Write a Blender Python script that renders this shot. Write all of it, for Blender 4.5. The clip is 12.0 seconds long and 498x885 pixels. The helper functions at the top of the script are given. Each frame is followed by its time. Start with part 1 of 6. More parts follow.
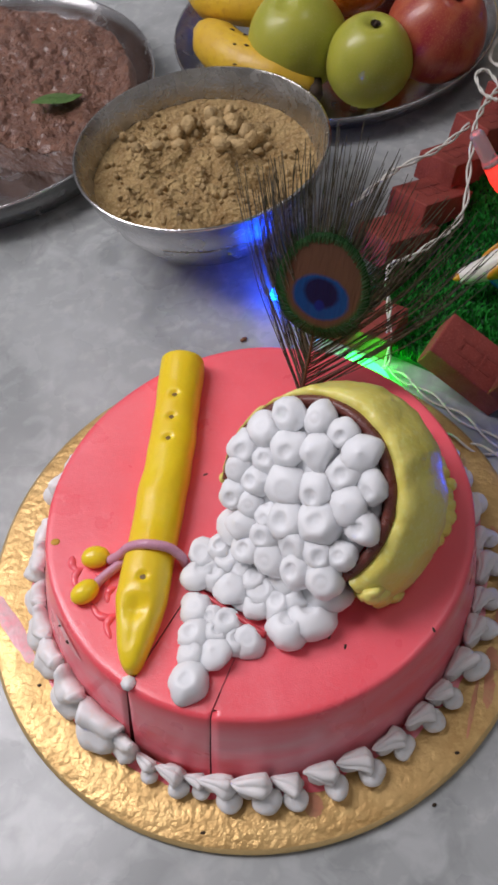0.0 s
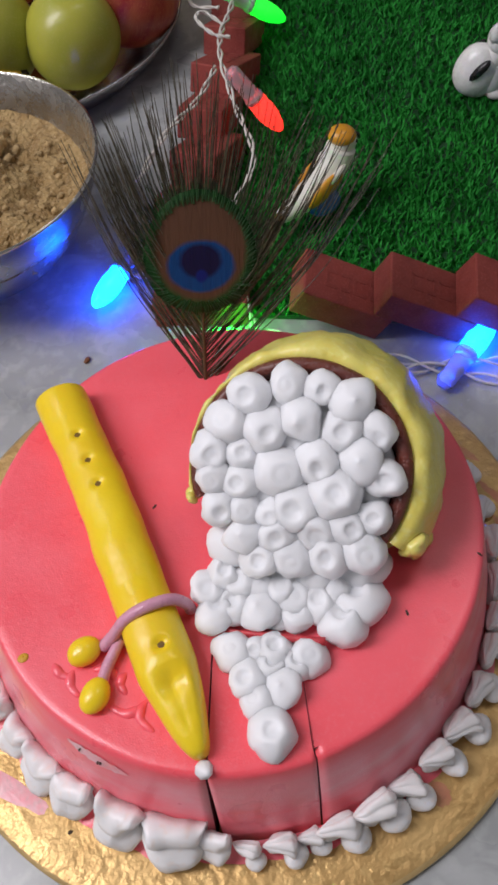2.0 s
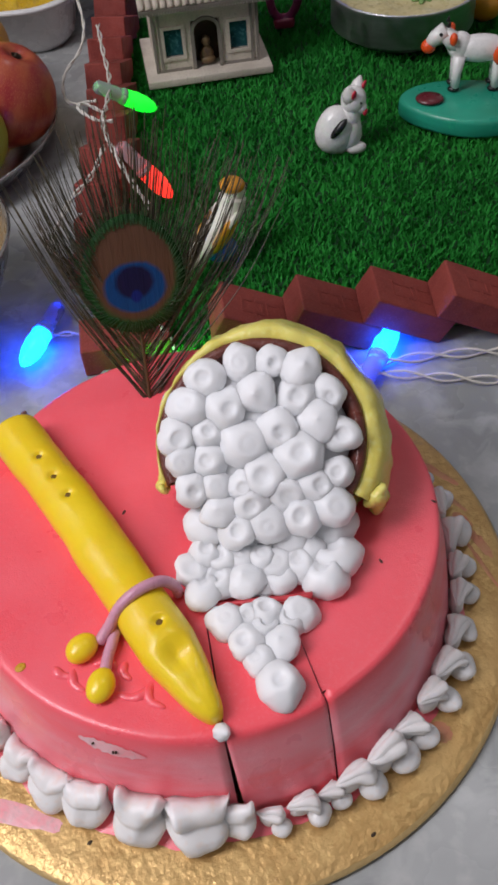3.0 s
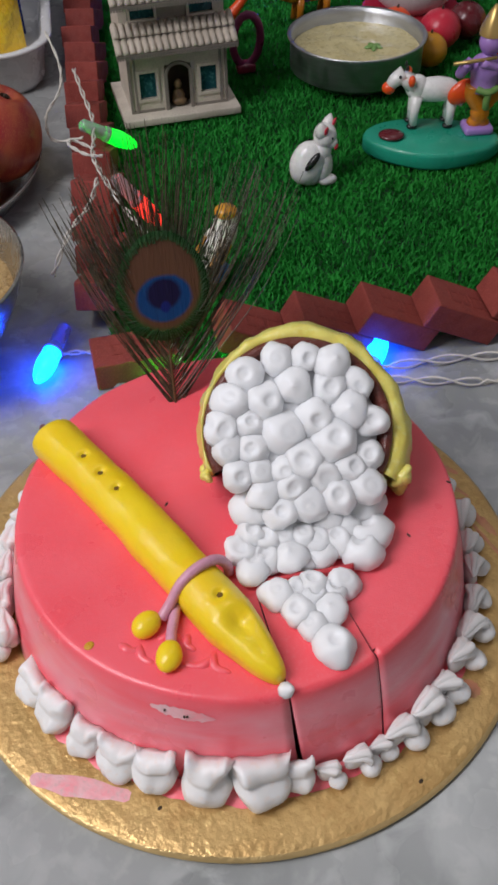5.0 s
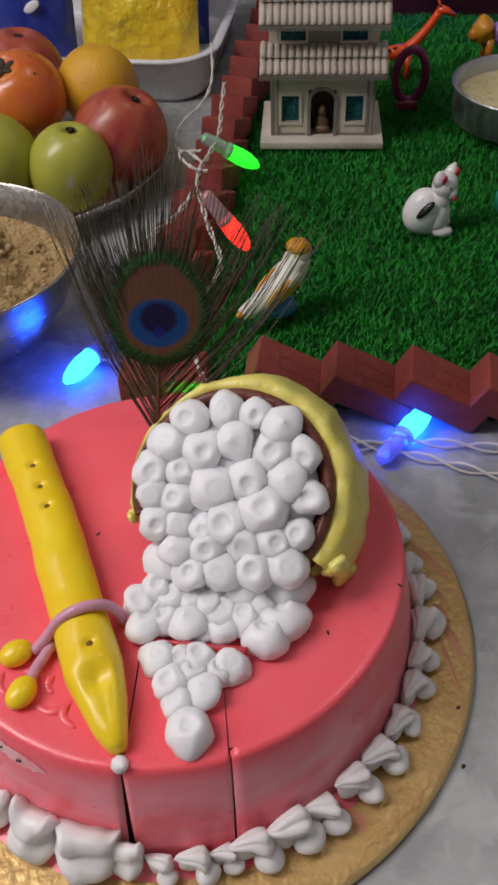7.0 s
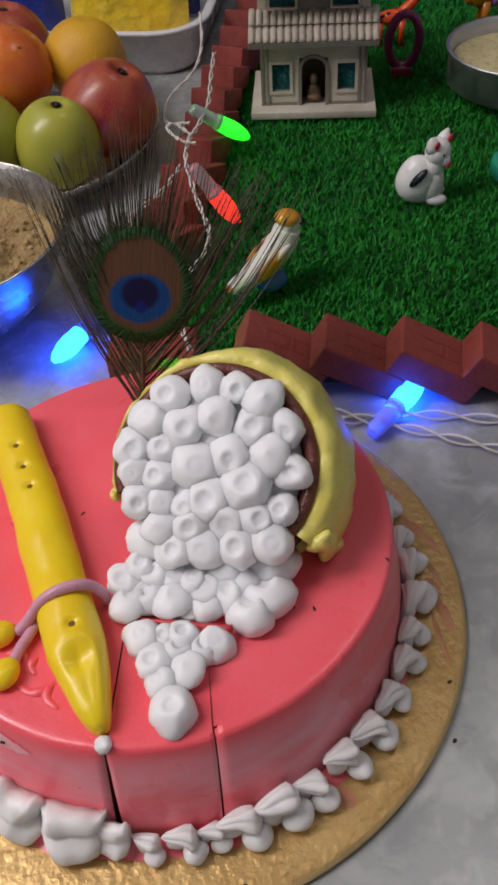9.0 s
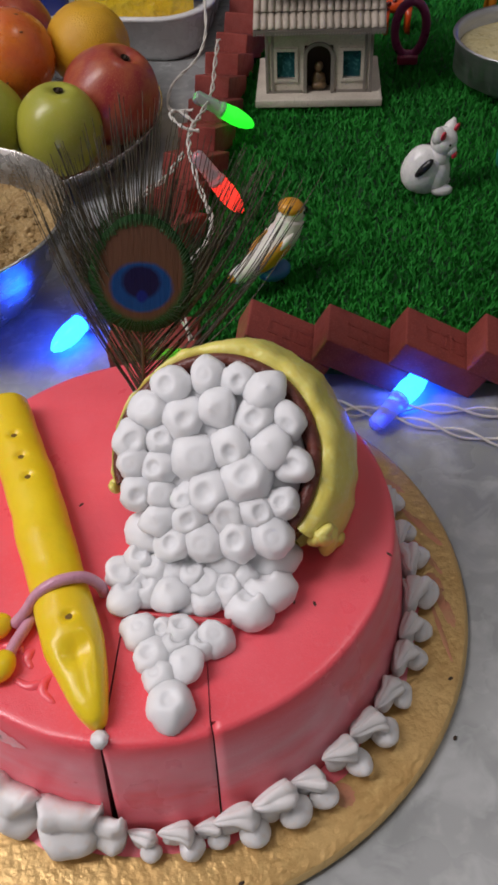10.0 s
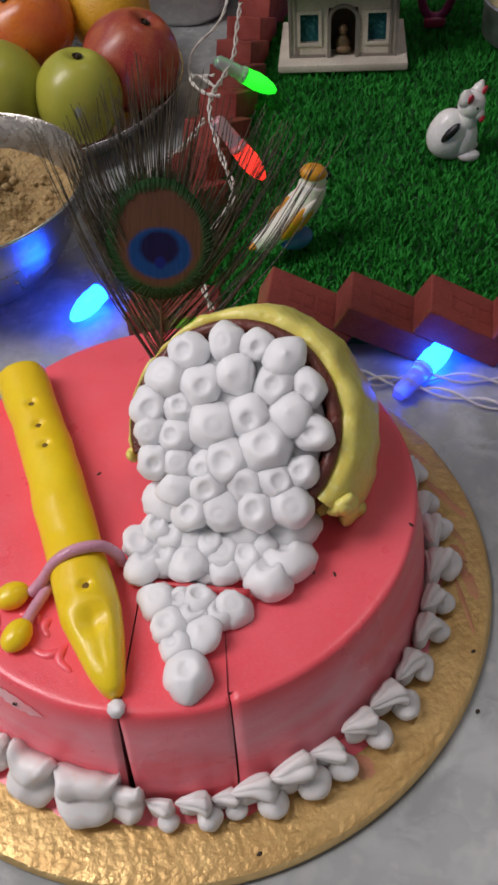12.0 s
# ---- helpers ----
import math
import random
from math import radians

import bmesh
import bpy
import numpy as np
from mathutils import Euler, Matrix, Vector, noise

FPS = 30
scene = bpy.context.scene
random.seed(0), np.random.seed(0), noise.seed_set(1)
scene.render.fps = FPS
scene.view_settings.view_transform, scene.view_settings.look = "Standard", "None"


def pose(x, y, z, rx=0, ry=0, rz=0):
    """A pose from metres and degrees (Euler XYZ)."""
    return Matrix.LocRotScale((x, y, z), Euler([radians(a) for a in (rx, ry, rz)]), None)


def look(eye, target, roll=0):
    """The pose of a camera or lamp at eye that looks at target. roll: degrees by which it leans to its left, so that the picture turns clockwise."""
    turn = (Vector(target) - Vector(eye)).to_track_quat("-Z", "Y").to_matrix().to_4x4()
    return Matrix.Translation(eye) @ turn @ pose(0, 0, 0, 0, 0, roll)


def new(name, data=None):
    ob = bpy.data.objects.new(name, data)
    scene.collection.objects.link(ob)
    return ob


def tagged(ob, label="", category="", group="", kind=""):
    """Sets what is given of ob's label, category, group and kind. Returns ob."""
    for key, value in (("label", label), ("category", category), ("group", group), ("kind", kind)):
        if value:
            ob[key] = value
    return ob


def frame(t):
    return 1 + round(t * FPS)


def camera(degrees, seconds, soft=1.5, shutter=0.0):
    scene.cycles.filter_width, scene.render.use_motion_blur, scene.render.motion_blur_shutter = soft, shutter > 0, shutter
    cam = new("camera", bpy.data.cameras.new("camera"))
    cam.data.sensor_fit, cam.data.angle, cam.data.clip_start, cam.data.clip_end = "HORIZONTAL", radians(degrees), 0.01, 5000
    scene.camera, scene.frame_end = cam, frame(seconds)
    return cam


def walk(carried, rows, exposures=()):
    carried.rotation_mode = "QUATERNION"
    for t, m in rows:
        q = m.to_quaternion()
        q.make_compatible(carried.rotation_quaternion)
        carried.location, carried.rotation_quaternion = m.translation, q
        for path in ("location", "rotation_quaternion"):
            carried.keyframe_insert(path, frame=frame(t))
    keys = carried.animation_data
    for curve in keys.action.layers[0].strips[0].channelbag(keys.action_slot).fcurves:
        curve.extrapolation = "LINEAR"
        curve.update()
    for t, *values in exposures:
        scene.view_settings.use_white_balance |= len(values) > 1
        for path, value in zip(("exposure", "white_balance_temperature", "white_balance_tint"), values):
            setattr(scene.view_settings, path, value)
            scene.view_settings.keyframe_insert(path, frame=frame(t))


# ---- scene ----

from math import sin, cos, pi
cam = camera(31.32, 12.0, soft=3.0)
ROWS = [
    (0, 0.0382, -0.1946, 0.3801, 34.95, 6.17, 0.06),
    (0.5, 0.0358, -0.1993, 0.3824, 34.43, 6.52, -2.44),
    (1, 0.0296, -0.1965, 0.3843, 34.61, 6.35, -4.94),
    (1.5, -0.0084, -0.1779, 0.3632, 34.53, 4.47, -14.07),
    (2, -0.0484, -0.1502, 0.3397, 33.52, 4.11, -28.85),
    (2.5, -0.0764, -0.1577, 0.3285, 38.46, 5.71, -35.22),
    (2.7, -0.0884, -0.1779, 0.3258, 39.83, 4.71, -37.43),
    (4.3, -0.1377, -0.1825, 0.3280, 43.48, 3.12, -45.67),
    (4.5, -0.1422, -0.1806, 0.3276, 43.65, 3.13, -45.96),
    (5, -0.1619, -0.1770, 0.3364, 43.90, 1.18, -45.19),
    (5.5, -0.1137, -0.1959, 0.3345, 44.84, 1.95, -37.92),
    (6, -0.0777, -0.1985, 0.3380, 45.68, 1.00, -31.44),
    (6.5, -0.0496, -0.2142, 0.3229, 46.26, 0.87, -26.73),
    (7, -0.0633, -0.2140, 0.3233, 45.68, 1.48, -27.18),
    (7.2, -0.0638, -0.2140, 0.3193, 45.31, 1.09, -27.13),
    (8.8, -0.0563, -0.2157, 0.3181, 44.17, 2.76, -27.45),
    (9, -0.0523, -0.2159, 0.3182, 44.23, 2.82, -27.47),
    (9.5, -0.0478, -0.2121, 0.3186, 43.99, 2.28, -27.54),
    (10, -0.0508, -0.2126, 0.3151, 43.66, 2.49, -27.04),
    (10.5, -0.0520, -0.2157, 0.3137, 43.41, 3.59, -26.41),
    (11, -0.0496, -0.2161, 0.3121, 43.37, 4.16, -25.92),
    (11.5, -0.0485, -0.2151, 0.3129, 42.99, 4.08, -25.90),
    (12, -0.0486, -0.2116, 0.3086, 42.20, 3.57, -25.90),
]
EXPOSURES = [(0, -0.10, 6200, 15), (2.5, -0.08, 6200, 15), (5, -0.10, 6200, 12), (6, -0.22, 6500, 15), (12, -0.22, 6450, 15)]
walk(cam, [(t, pose(x, y, z, a, b, c)) for t, x, y, z, a, b, c in ROWS], EXPOSURES)

# ---- light: a room at night with a white tube lamp on the wall, a ceiling lamp, an added far fill light, and the coloured string bulbs ----
world = bpy.data.worlds.new("room_air")
scene.world = world
world.use_nodes = True
world.node_tree.nodes["Background"].inputs[0].default_value = (0.88, 0.91, 1.0, 1)
world.node_tree.nodes["Background"].inputs[1].default_value = 0.085


def area(name, eye, target, sx, sy, watts, colour):
    d = bpy.data.lights.new(name, "AREA")
    d.shape, d.size, d.size_y, d.energy, d.color = "RECTANGLE", sx, sy, watts, colour
    ob = new(name, d)
    ob.matrix_world = look(eye, target)
    return ob


area("tube_lamp", (-0.80, 0.30, 1.16), (0.05, 0.1, 0.0), 0.40, 1.0, 16.0, (1.0, 0.955, 0.945))
area("ceiling_lamp", (1.05, 0.35, 2.52), (0.3, 0.1, 0.0), 0.5, 0.5, 4.5, (1.0, 0.97, 0.93))
# added fill, no such fixture known: its reflection brightens the marble on the left
area("far_fill_light", (-0.70, 1.45, 1.90), (0.0, 0.3, 0.0), 1.2, 0.2, 5.5, (1.0, 0.96, 0.95))


# ---- materials ----
def ramp_mix(nt, fac, a, b):
    n = nt.nodes.new("ShaderNodeMix")
    n.data_type = "RGBA"
    nt.links.new(fac, n.inputs[0])
    for sock, v in ((n.inputs[6], a), (n.inputs[7], b)):
        if isinstance(v, tuple):
            sock.default_value = (*v, 1)
        else:
            nt.links.new(v, sock)
    return n.outputs[2]


def noise_out(nt, scale, detail=4.0, lo=0.35, hi=0.65, coords="Object", stretch=None, distortion=0.0):
    co = nt.nodes.new("ShaderNodeTexCoord").outputs[coords]
    if stretch:
        mp = nt.nodes.new("ShaderNodeMapping")
        mp.inputs["Scale"].default_value = stretch
        nt.links.new(co, mp.inputs[0])
        co = mp.outputs[0]
    n = nt.nodes.new("ShaderNodeTexNoise")
    n.inputs["Scale"].default_value, n.inputs["Detail"].default_value = scale, detail
    n.inputs["Distortion"].default_value = distortion
    nt.links.new(co, n.inputs["Vector"])
    m = nt.nodes.new("ShaderNodeMapRange")
    m.inputs[1].default_value, m.inputs[2].default_value = lo, hi
    nt.links.new(n.outputs[0], m.inputs[0])
    return m.outputs[0]


def material(name, a, b=None, rough=0.5, metal=0.0, big=30.0, fine=400.0, speck=None, bump=0.0, bump_scale=None, sss=0.0, coat=0.0,
             rough_var=0.08, stretch=None, vary=0.0, glow=None, sheen=0.0, specular=0.5):
    """Two-scale procedural surface: a and b mix in broad patches, speck comes in with a fine grain."""
    mt = bpy.data.materials.new(name)
    mt.use_nodes = True
    nt = mt.node_tree
    bs = nt.nodes["Principled BSDF"]
    b = b or tuple(c * 0.82 for c in a)
    speck = speck or tuple(c * 0.88 for c in a)
    col = ramp_mix(nt, noise_out(nt, big, 5, stretch=stretch), a, b)
    grain = noise_out(nt, fine, 3, 0.52, 0.75, stretch=stretch)
    col = ramp_mix(nt, grain, col, speck)
    if vary:
        info = nt.nodes.new("ShaderNodeObjectInfo")
        hs = nt.nodes.new("ShaderNodeHueSaturation")
        mr = nt.nodes.new("ShaderNodeMapRange")
        mr.inputs[3].default_value, mr.inputs[4].default_value = 1 - vary, 1 + vary
        nt.links.new(info.outputs["Random"], mr.inputs[0])
        nt.links.new(mr.outputs[0], hs.inputs["Value"])
        nt.links.new(col, hs.inputs["Color"])
        col = hs.outputs[0]
    nt.links.new(col, bs.inputs["Base Color"])
    rr = nt.nodes.new("ShaderNodeMapRange")
    rr.inputs[3].default_value, rr.inputs[4].default_value = max(0.02, rough - rough_var), min(1, rough + rough_var)
    nt.links.new(noise_out(nt, big * 2.3, 4), rr.inputs[0])
    nt.links.new(rr.outputs[0], bs.inputs["Roughness"])
    bs.inputs["Metallic"].default_value = metal
    bs.inputs["Specular IOR Level"].default_value = specular
    bs.inputs["Coat Weight"].default_value = coat
    bs.inputs["Coat Roughness"].default_value = 0.12
    bs.inputs["Sheen Weight"].default_value = sheen
    if sss:
        bs.inputs["Subsurface Weight"].default_value = sss
        bs.inputs["Subsurface Radius"].default_value = (1.0, 0.6, 0.5) if sss < 0.5 else (1.0, 0.97, 0.95)
        bs.inputs["Subsurface Scale"].default_value = 0.003 if sss < 0.5 else 0.005
    if bump:
        bp = nt.nodes.new("ShaderNodeBump")
        bp.inputs["Strength"].default_value, bp.inputs["Distance"].default_value = 1.0, bump
        nt.links.new(noise_out(nt, bump_scale or fine, 4, 0.25, 0.75, stretch=stretch), bp.inputs["Height"])
        nt.links.new(bp.outputs[0], bs.inputs["Normal"])
    if glow:
        bs.inputs["Emission Color"].default_value = (*glow[:3], 1)
        bs.inputs["Emission Strength"].default_value = glow[3]
    return mt


def icing():
    """Pink icing: below the rim it mixes to a paler pink in level streaks."""
    mt = material("pink_icing", (0.98, 0.145, 0.185), (0.97, 0.100, 0.128), 0.34, big=16, fine=900, speck=(0.97, 0.14, 0.175), bump=0.0005, bump_scale=34, stretch=(1, 1, 2.6), sss=0.15, coat=0.12, specular=0.6)
    nt = mt.node_tree
    bs = nt.nodes["Principled BSDF"]
    old = bs.inputs["Base Color"].links[0].from_socket
    co = nt.nodes.new("ShaderNodeTexCoord").outputs["Object"]
    sp = nt.nodes.new("ShaderNodeSeparateXYZ")
    nt.links.new(co, sp.inputs[0])
    side = nt.nodes.new("ShaderNodeMapRange")
    side.inputs[1].default_value, side.inputs[2].default_value, side.inputs[3].default_value, side.inputs[4].default_value = 0.0445, 0.034, 0.0, 0.92
    nt.links.new(sp.outputs[2], side.inputs[0])
    fac = nt.nodes.new("ShaderNodeMath")
    fac.operation = "MULTIPLY"
    nt.links.new(noise_out(nt, 15, 6, 0.36, 0.66, stretch=(1, 1, 3.5), distortion=0.6), fac.inputs[0])
    nt.links.new(side.outputs[0], fac.inputs[1])
    col = ramp_mix(nt, fac.outputs[0], old, (0.95, 0.39, 0.45))
    nt.links.new(col, bs.inputs["Base Color"])
    # fine grain over the soft waves
    old_n = bs.inputs["Normal"].links[0].from_socket
    bp = nt.nodes.new("ShaderNodeBump")
    bp.inputs["Strength"].default_value, bp.inputs["Distance"].default_value = 0.7, 0.00005
    nt.links.new(noise_out(nt, 1500, 2, 0.3, 0.7), bp.inputs["Height"])
    nt.links.new(old_n, bp.inputs["Normal"])
    nt.links.new(bp.outputs[0], bs.inputs["Normal"])
    return mt


M_PINK = icing()
M_SMEAR = material("pale_icing_scrape", (0.84, 0.52, 0.54), (0.92, 0.34, 0.38), 0.4, big=140, fine=420, speck=(0.70, 0.44, 0.44), bump=0.0003, bump_scale=120)
M_STAIN = material("thin_pink_stain", (0.62, 0.24, 0.13), (0.58, 0.30, 0.14), 0.45, big=120, fine=600)
M_CRUMB = material("red_cut_face", (0.30, 0.025, 0.03), (0.16, 0.012, 0.015), 0.75, big=200, fine=1200, bump=0.0008)
M_TORN = material("red_torn_icing", (0.62, 0.05, 0.06), (0.45, 0.03, 0.04), 0.4, big=200, fine=900)
M_CREAM = material("white_cream", (0.88, 0.89, 0.905), (0.86, 0.87, 0.885), 0.50, big=60, fine=900, speck=(0.88, 0.89, 0.90), bump=0.0001, bump_scale=260, sss=0.7)
M_CREAM_EDGE = material("border_cream", (0.86, 0.86, 0.86), (0.83, 0.81, 0.78), 0.42, big=55, fine=300, speck=(0.84, 0.76, 0.70), bump=0.0001, bump_scale=120, sss=0.6)
M_FONDANT = material("yellow_fondant", (0.94, 0.69, 0.010), (0.92, 0.63, 0.008), 0.37, big=40, fine=260, speck=(0.90, 0.66, 0.010), bump=0.0004, bump_scale=75, sss=0.08, coat=0.2)
M_DENT_SHADE = material("fondant_pit_shade", (0.17, 0.09, 0.005), None, 0.5)
M_YCREAM = material("yellow_cream", (0.84, 0.76, 0.20), (0.80, 0.69, 0.13), 0.40, big=70, fine=500, speck=(0.85, 0.79, 0.26), bump=0.0018, bump_scale=46, sss=0.15, coat=0.2)
M_CLAY = material("dark_clay", (0.16, 0.035, 0.02), (0.10, 0.02, 0.014), 0.32, big=120, fine=900, bump=0.0003, coat=0.3)
M_RIBBON = material("lilac_fondant", (0.72, 0.36, 0.47), (0.66, 0.30, 0.42), 0.33, big=100, fine=800, bump=0.0002, coat=0.2)
M_GOLD = material("gold_foil_board", (0.64, 0.42, 0.165), (0.54, 0.33, 0.115), 0.42, 0.5, big=45, fine=320, speck=(0.70, 0.48, 0.19), bump=0.00042, bump_scale=260)
M_GOLDEDGE = material("gold_board_edge", (0.80, 0.57, 0.25), None, 0.38, 0.6, bump=0.0003)
M_STEEL = material("steel", (0.62, 0.61, 0.60), (0.52, 0.52, 0.52), 0.2, 1.0, big=40, fine=500, bump=0.00008, stretch=(1, 1, 6))
M_STEEL_BRUSHED = material("brushed_steel", (0.66, 0.67, 0.68), (0.56, 0.57, 0.58), 0.42, 1.0, big=40, fine=500, bump=0.0001, stretch=(1, 1, 8))
M_STEEL_DULL = material("floured_steel", (0.56, 0.54, 0.50), (0.44, 0.41, 0.35), 0.26, 0.92, big=60, fine=500, bump=0.0002)
M_POWDER = material("brown_sweet_powder", (0.50, 0.345, 0.145), (0.32, 0.195, 0.07), 0.85, big=110, fine=700, speck=(0.58, 0.42, 0.22), bump=0.0030, bump_scale=330)
M_LUMP = material("powder_lump", (0.54, 0.38, 0.18), (0.44, 0.29, 0.12), 0.8, big=200, fine=900, speck=(0.6, 0.44, 0.22), bump=0.0008, vary=0.18)
M_HALWA = material("brown_ragi_sweet", (0.25, 0.118, 0.072), (0.155, 0.068, 0.040), 0.38, big=110, fine=520, speck=(0.21, 0.105, 0.075), bump=0.0034, bump_scale=260, coat=0.35)
M_LEAF = material("green_leaf", (0.22, 0.37, 0.12), (0.14, 0.29, 0.06), 0.45, big=200, fine=900)
M_GREEN_APPLE = material("green_apple_skin", (0.43, 0.42, 0.05), (0.33, 0.35, 0.035), 0.36, big=28, fine=800, speck=(0.42, 0.40, 0.08), coat=0.1, sss=0.05)
M_RED_APPLE = material("red_apple_skin", (0.30, 0.020, 0.024), (0.42, 0.10, 0.04), 0.36, big=34, fine=420, speck=(0.46, 0.14, 0.06), coat=0.1, stretch=(3.2, 3.2, 0.6))
M_ORANGE = material("orange_fruit_skin", (0.66, 0.19, 0.02), (0.56, 0.10, 0.018), 0.3, big=40, fine=500, speck=(0.5, 0.1, 0.02), coat=0.25)
M_LEMON = material("yellow_orange_skin", (0.72, 0.40, 0.02), (0.64, 0.32, 0.015), 0.42, big=40, fine=900, bump=0.0003, bump_scale=700)
M_BANANA = material("banana_skin", (0.74, 0.48, 0.03), (0.66, 0.40, 0.03), 0.42, big=50, fine=260, speck=(0.60, 0.34, 0.03), bump=0.0002)
M_FRECKLE = material("brown_freckle", (0.20, 0.07, 0.02), None, 0.6)
M_STALK = material("dark_stalk", (0.05, 0.03, 0.015), None, 0.8)
M_BRICK = material("terracotta_brick", (0.25, 0.042, 0.03), (0.195, 0.03, 0.022), 0.78, big=90, fine=900, speck=(0.3, 0.065, 0.048), bump=0.00012, bump_scale=500, vary=0.16)
M_BLADE = material("plastic_grass", (0.024, 0.275, 0.032), (0.015, 0.195, 0.024), 0.7, big=22, fine=420, speck=(0.05, 0.35, 0.065), specular=0.15)
M_MAT = material("grass_backing", (0.006, 0.06, 0.012), None, 0.8)
M_HOUSE = material("cream_painted_board", (0.62, 0.56, 0.47), (0.52, 0.46, 0.38), 0.6, big=60, fine=700, speck=(0.42, 0.37, 0.31), bump=0.0002)
M_HOUSE_TRIM = material("grey_brown_trim", (0.24, 0.21, 0.18), None, 0.6, big=90)
M_TILE = material("cream_roof_tile", (0.58, 0.51, 0.42), (0.46, 0.40, 0.33), 0.6, big=120, fine=700, vary=0.12, bump=0.0002)
M_PANE = material("teal_window_film", (0.02, 0.09, 0.10), (0.01, 0.05, 0.07), 0.15, big=160, fine=400, speck=(0.06, 0.2, 0.22))
M_IDOL = material("painted_idol", (0.20, 0.12, 0.05), (0.08, 0.05, 0.03), 0.5, big=300)
M_WHITE = material("glossy_white_paint", (0.83, 0.82, 0.79), (0.77, 0.76, 0.73), 0.3, big=90, fine=600, coat=0.2, bump=0.0003, bump_scale=180)
M_BLACK = material("black_paint", (0.012, 0.012, 0.012), None, 0.35)
M_REDPAINT = material("red_paint", (0.62, 0.03, 0.06), None, 0.35)
M_HOTORANGE = material("bright_orange_paint", (0.85, 0.10, 0.012), (0.8, 0.07, 0.01), 0.35, coat=0.2)
M_MUSTARD = material("mustard_paint", (0.66, 0.30, 0.015), (0.58, 0.24, 0.012), 0.4, coat=0.2)
M_LILAC = material("lilac_paint", (0.42, 0.24, 0.62), (0.36, 0.2, 0.55), 0.35, coat=0.2)
M_OCHRE = material("orange_ochre_paint", (0.62, 0.22, 0.015), (0.52, 0.17, 0.012), 0.35, coat=0.2)
M_GOLDPAINT = material("gold_paint", (0.75, 0.52, 0.18), None, 0.3, 0.7)
M_TURQ = material("turquoise_plastic", (0.025, 0.36, 0.23), (0.02, 0.30, 0.19), 0.35, coat=0.2, big=50)
M_MAROON = material("maroon_paint", (0.13, 0.012, 0.018), None, 0.3, coat=0.3)
M_BLUEPAINT = material("blue_paint", (0.04, 0.17, 0.42), (0.03, 0.13, 0.34), 0.4)
M_BIRDWHITE = material("bird_white_paint", (0.74, 0.72, 0.64), (0.68, 0.65, 0.55), 0.4, big=160)
M_KHEER = material("milk_sweet", (0.66, 0.58, 0.32), (0.58, 0.49, 0.24), 0.3, big=80, fine=300, bump=0.0006, bump_scale=160, coat=0.2)
M_TRAY = material("white_enamel", (0.74, 0.74, 0.74), (0.68, 0.68, 0.68), 0.25, big=30)
M_POUCH = material("yellow_foil_pouch", (0.78, 0.58, 0.02), (0.74, 0.42, 0.015), 0.22, big=18, fine=90, speck=(0.8, 0.60, 0.04), bump=0.006, bump_scale=45, coat=0.4)
M_BLUEPOUCH = material("blue_foil_pouch", (0.012, 0.035, 0.30), (0.01, 0.025, 0.22), 0.22, big=25, fine=200, bump=0.0035, bump_scale=14, coat=0.4)
M_PURPLE = material("purple_plastic", (0.20, 0.02, 0.09), None, 0.3)
M_ROSE = material("rose_plastic", (0.30, 0.03, 0.08), None, 0.3)
M_NAVY = material("navy_cloth", (0.010, 0.014, 0.045), (0.006, 0.008, 0.03), 0.7, big=20)
M_DARKRED = material("dark_red_wood", (0.07, 0.012, 0.012), (0.045, 0.008, 0.008), 0.4, big=20)
M_WALL = material("wall_paint", (0.68, 0.68, 0.68), (0.62, 0.62, 0.63), 0.8, big=3, fine=120, bump=0.0008)
M_CABLE = material("white_cable", (0.70, 0.68, 0.62), (0.6, 0.57, 0.5), 0.4, big=120)
M_SOCKET = material("clear_bulb_socket", (0.62, 0.62, 0.68), None, 0.25)
M_SOCKET.node_tree.nodes["Principled BSDF"].inputs["Transmission Weight"].default_value = 0.6
M_RACHIS = material("feather_shaft", (0.10, 0.06, 0.03), None, 0.4)
# the pale specks put the glints of the barbs into the colour
M_BARB = material("peacock_barb", (0.075, 0.058, 0.032), (0.036, 0.036, 0.018), 0.32, big=90, fine=420, speck=(0.15, 0.12, 0.06), sheen=0.1)
M_EYE_GREEN = material("peacock_green", (0.022, 0.11, 0.022), (0.02, 0.06, 0.018), 0.38, big=200, fine=900, bump=0.0003, stretch=(6, 1, 1))


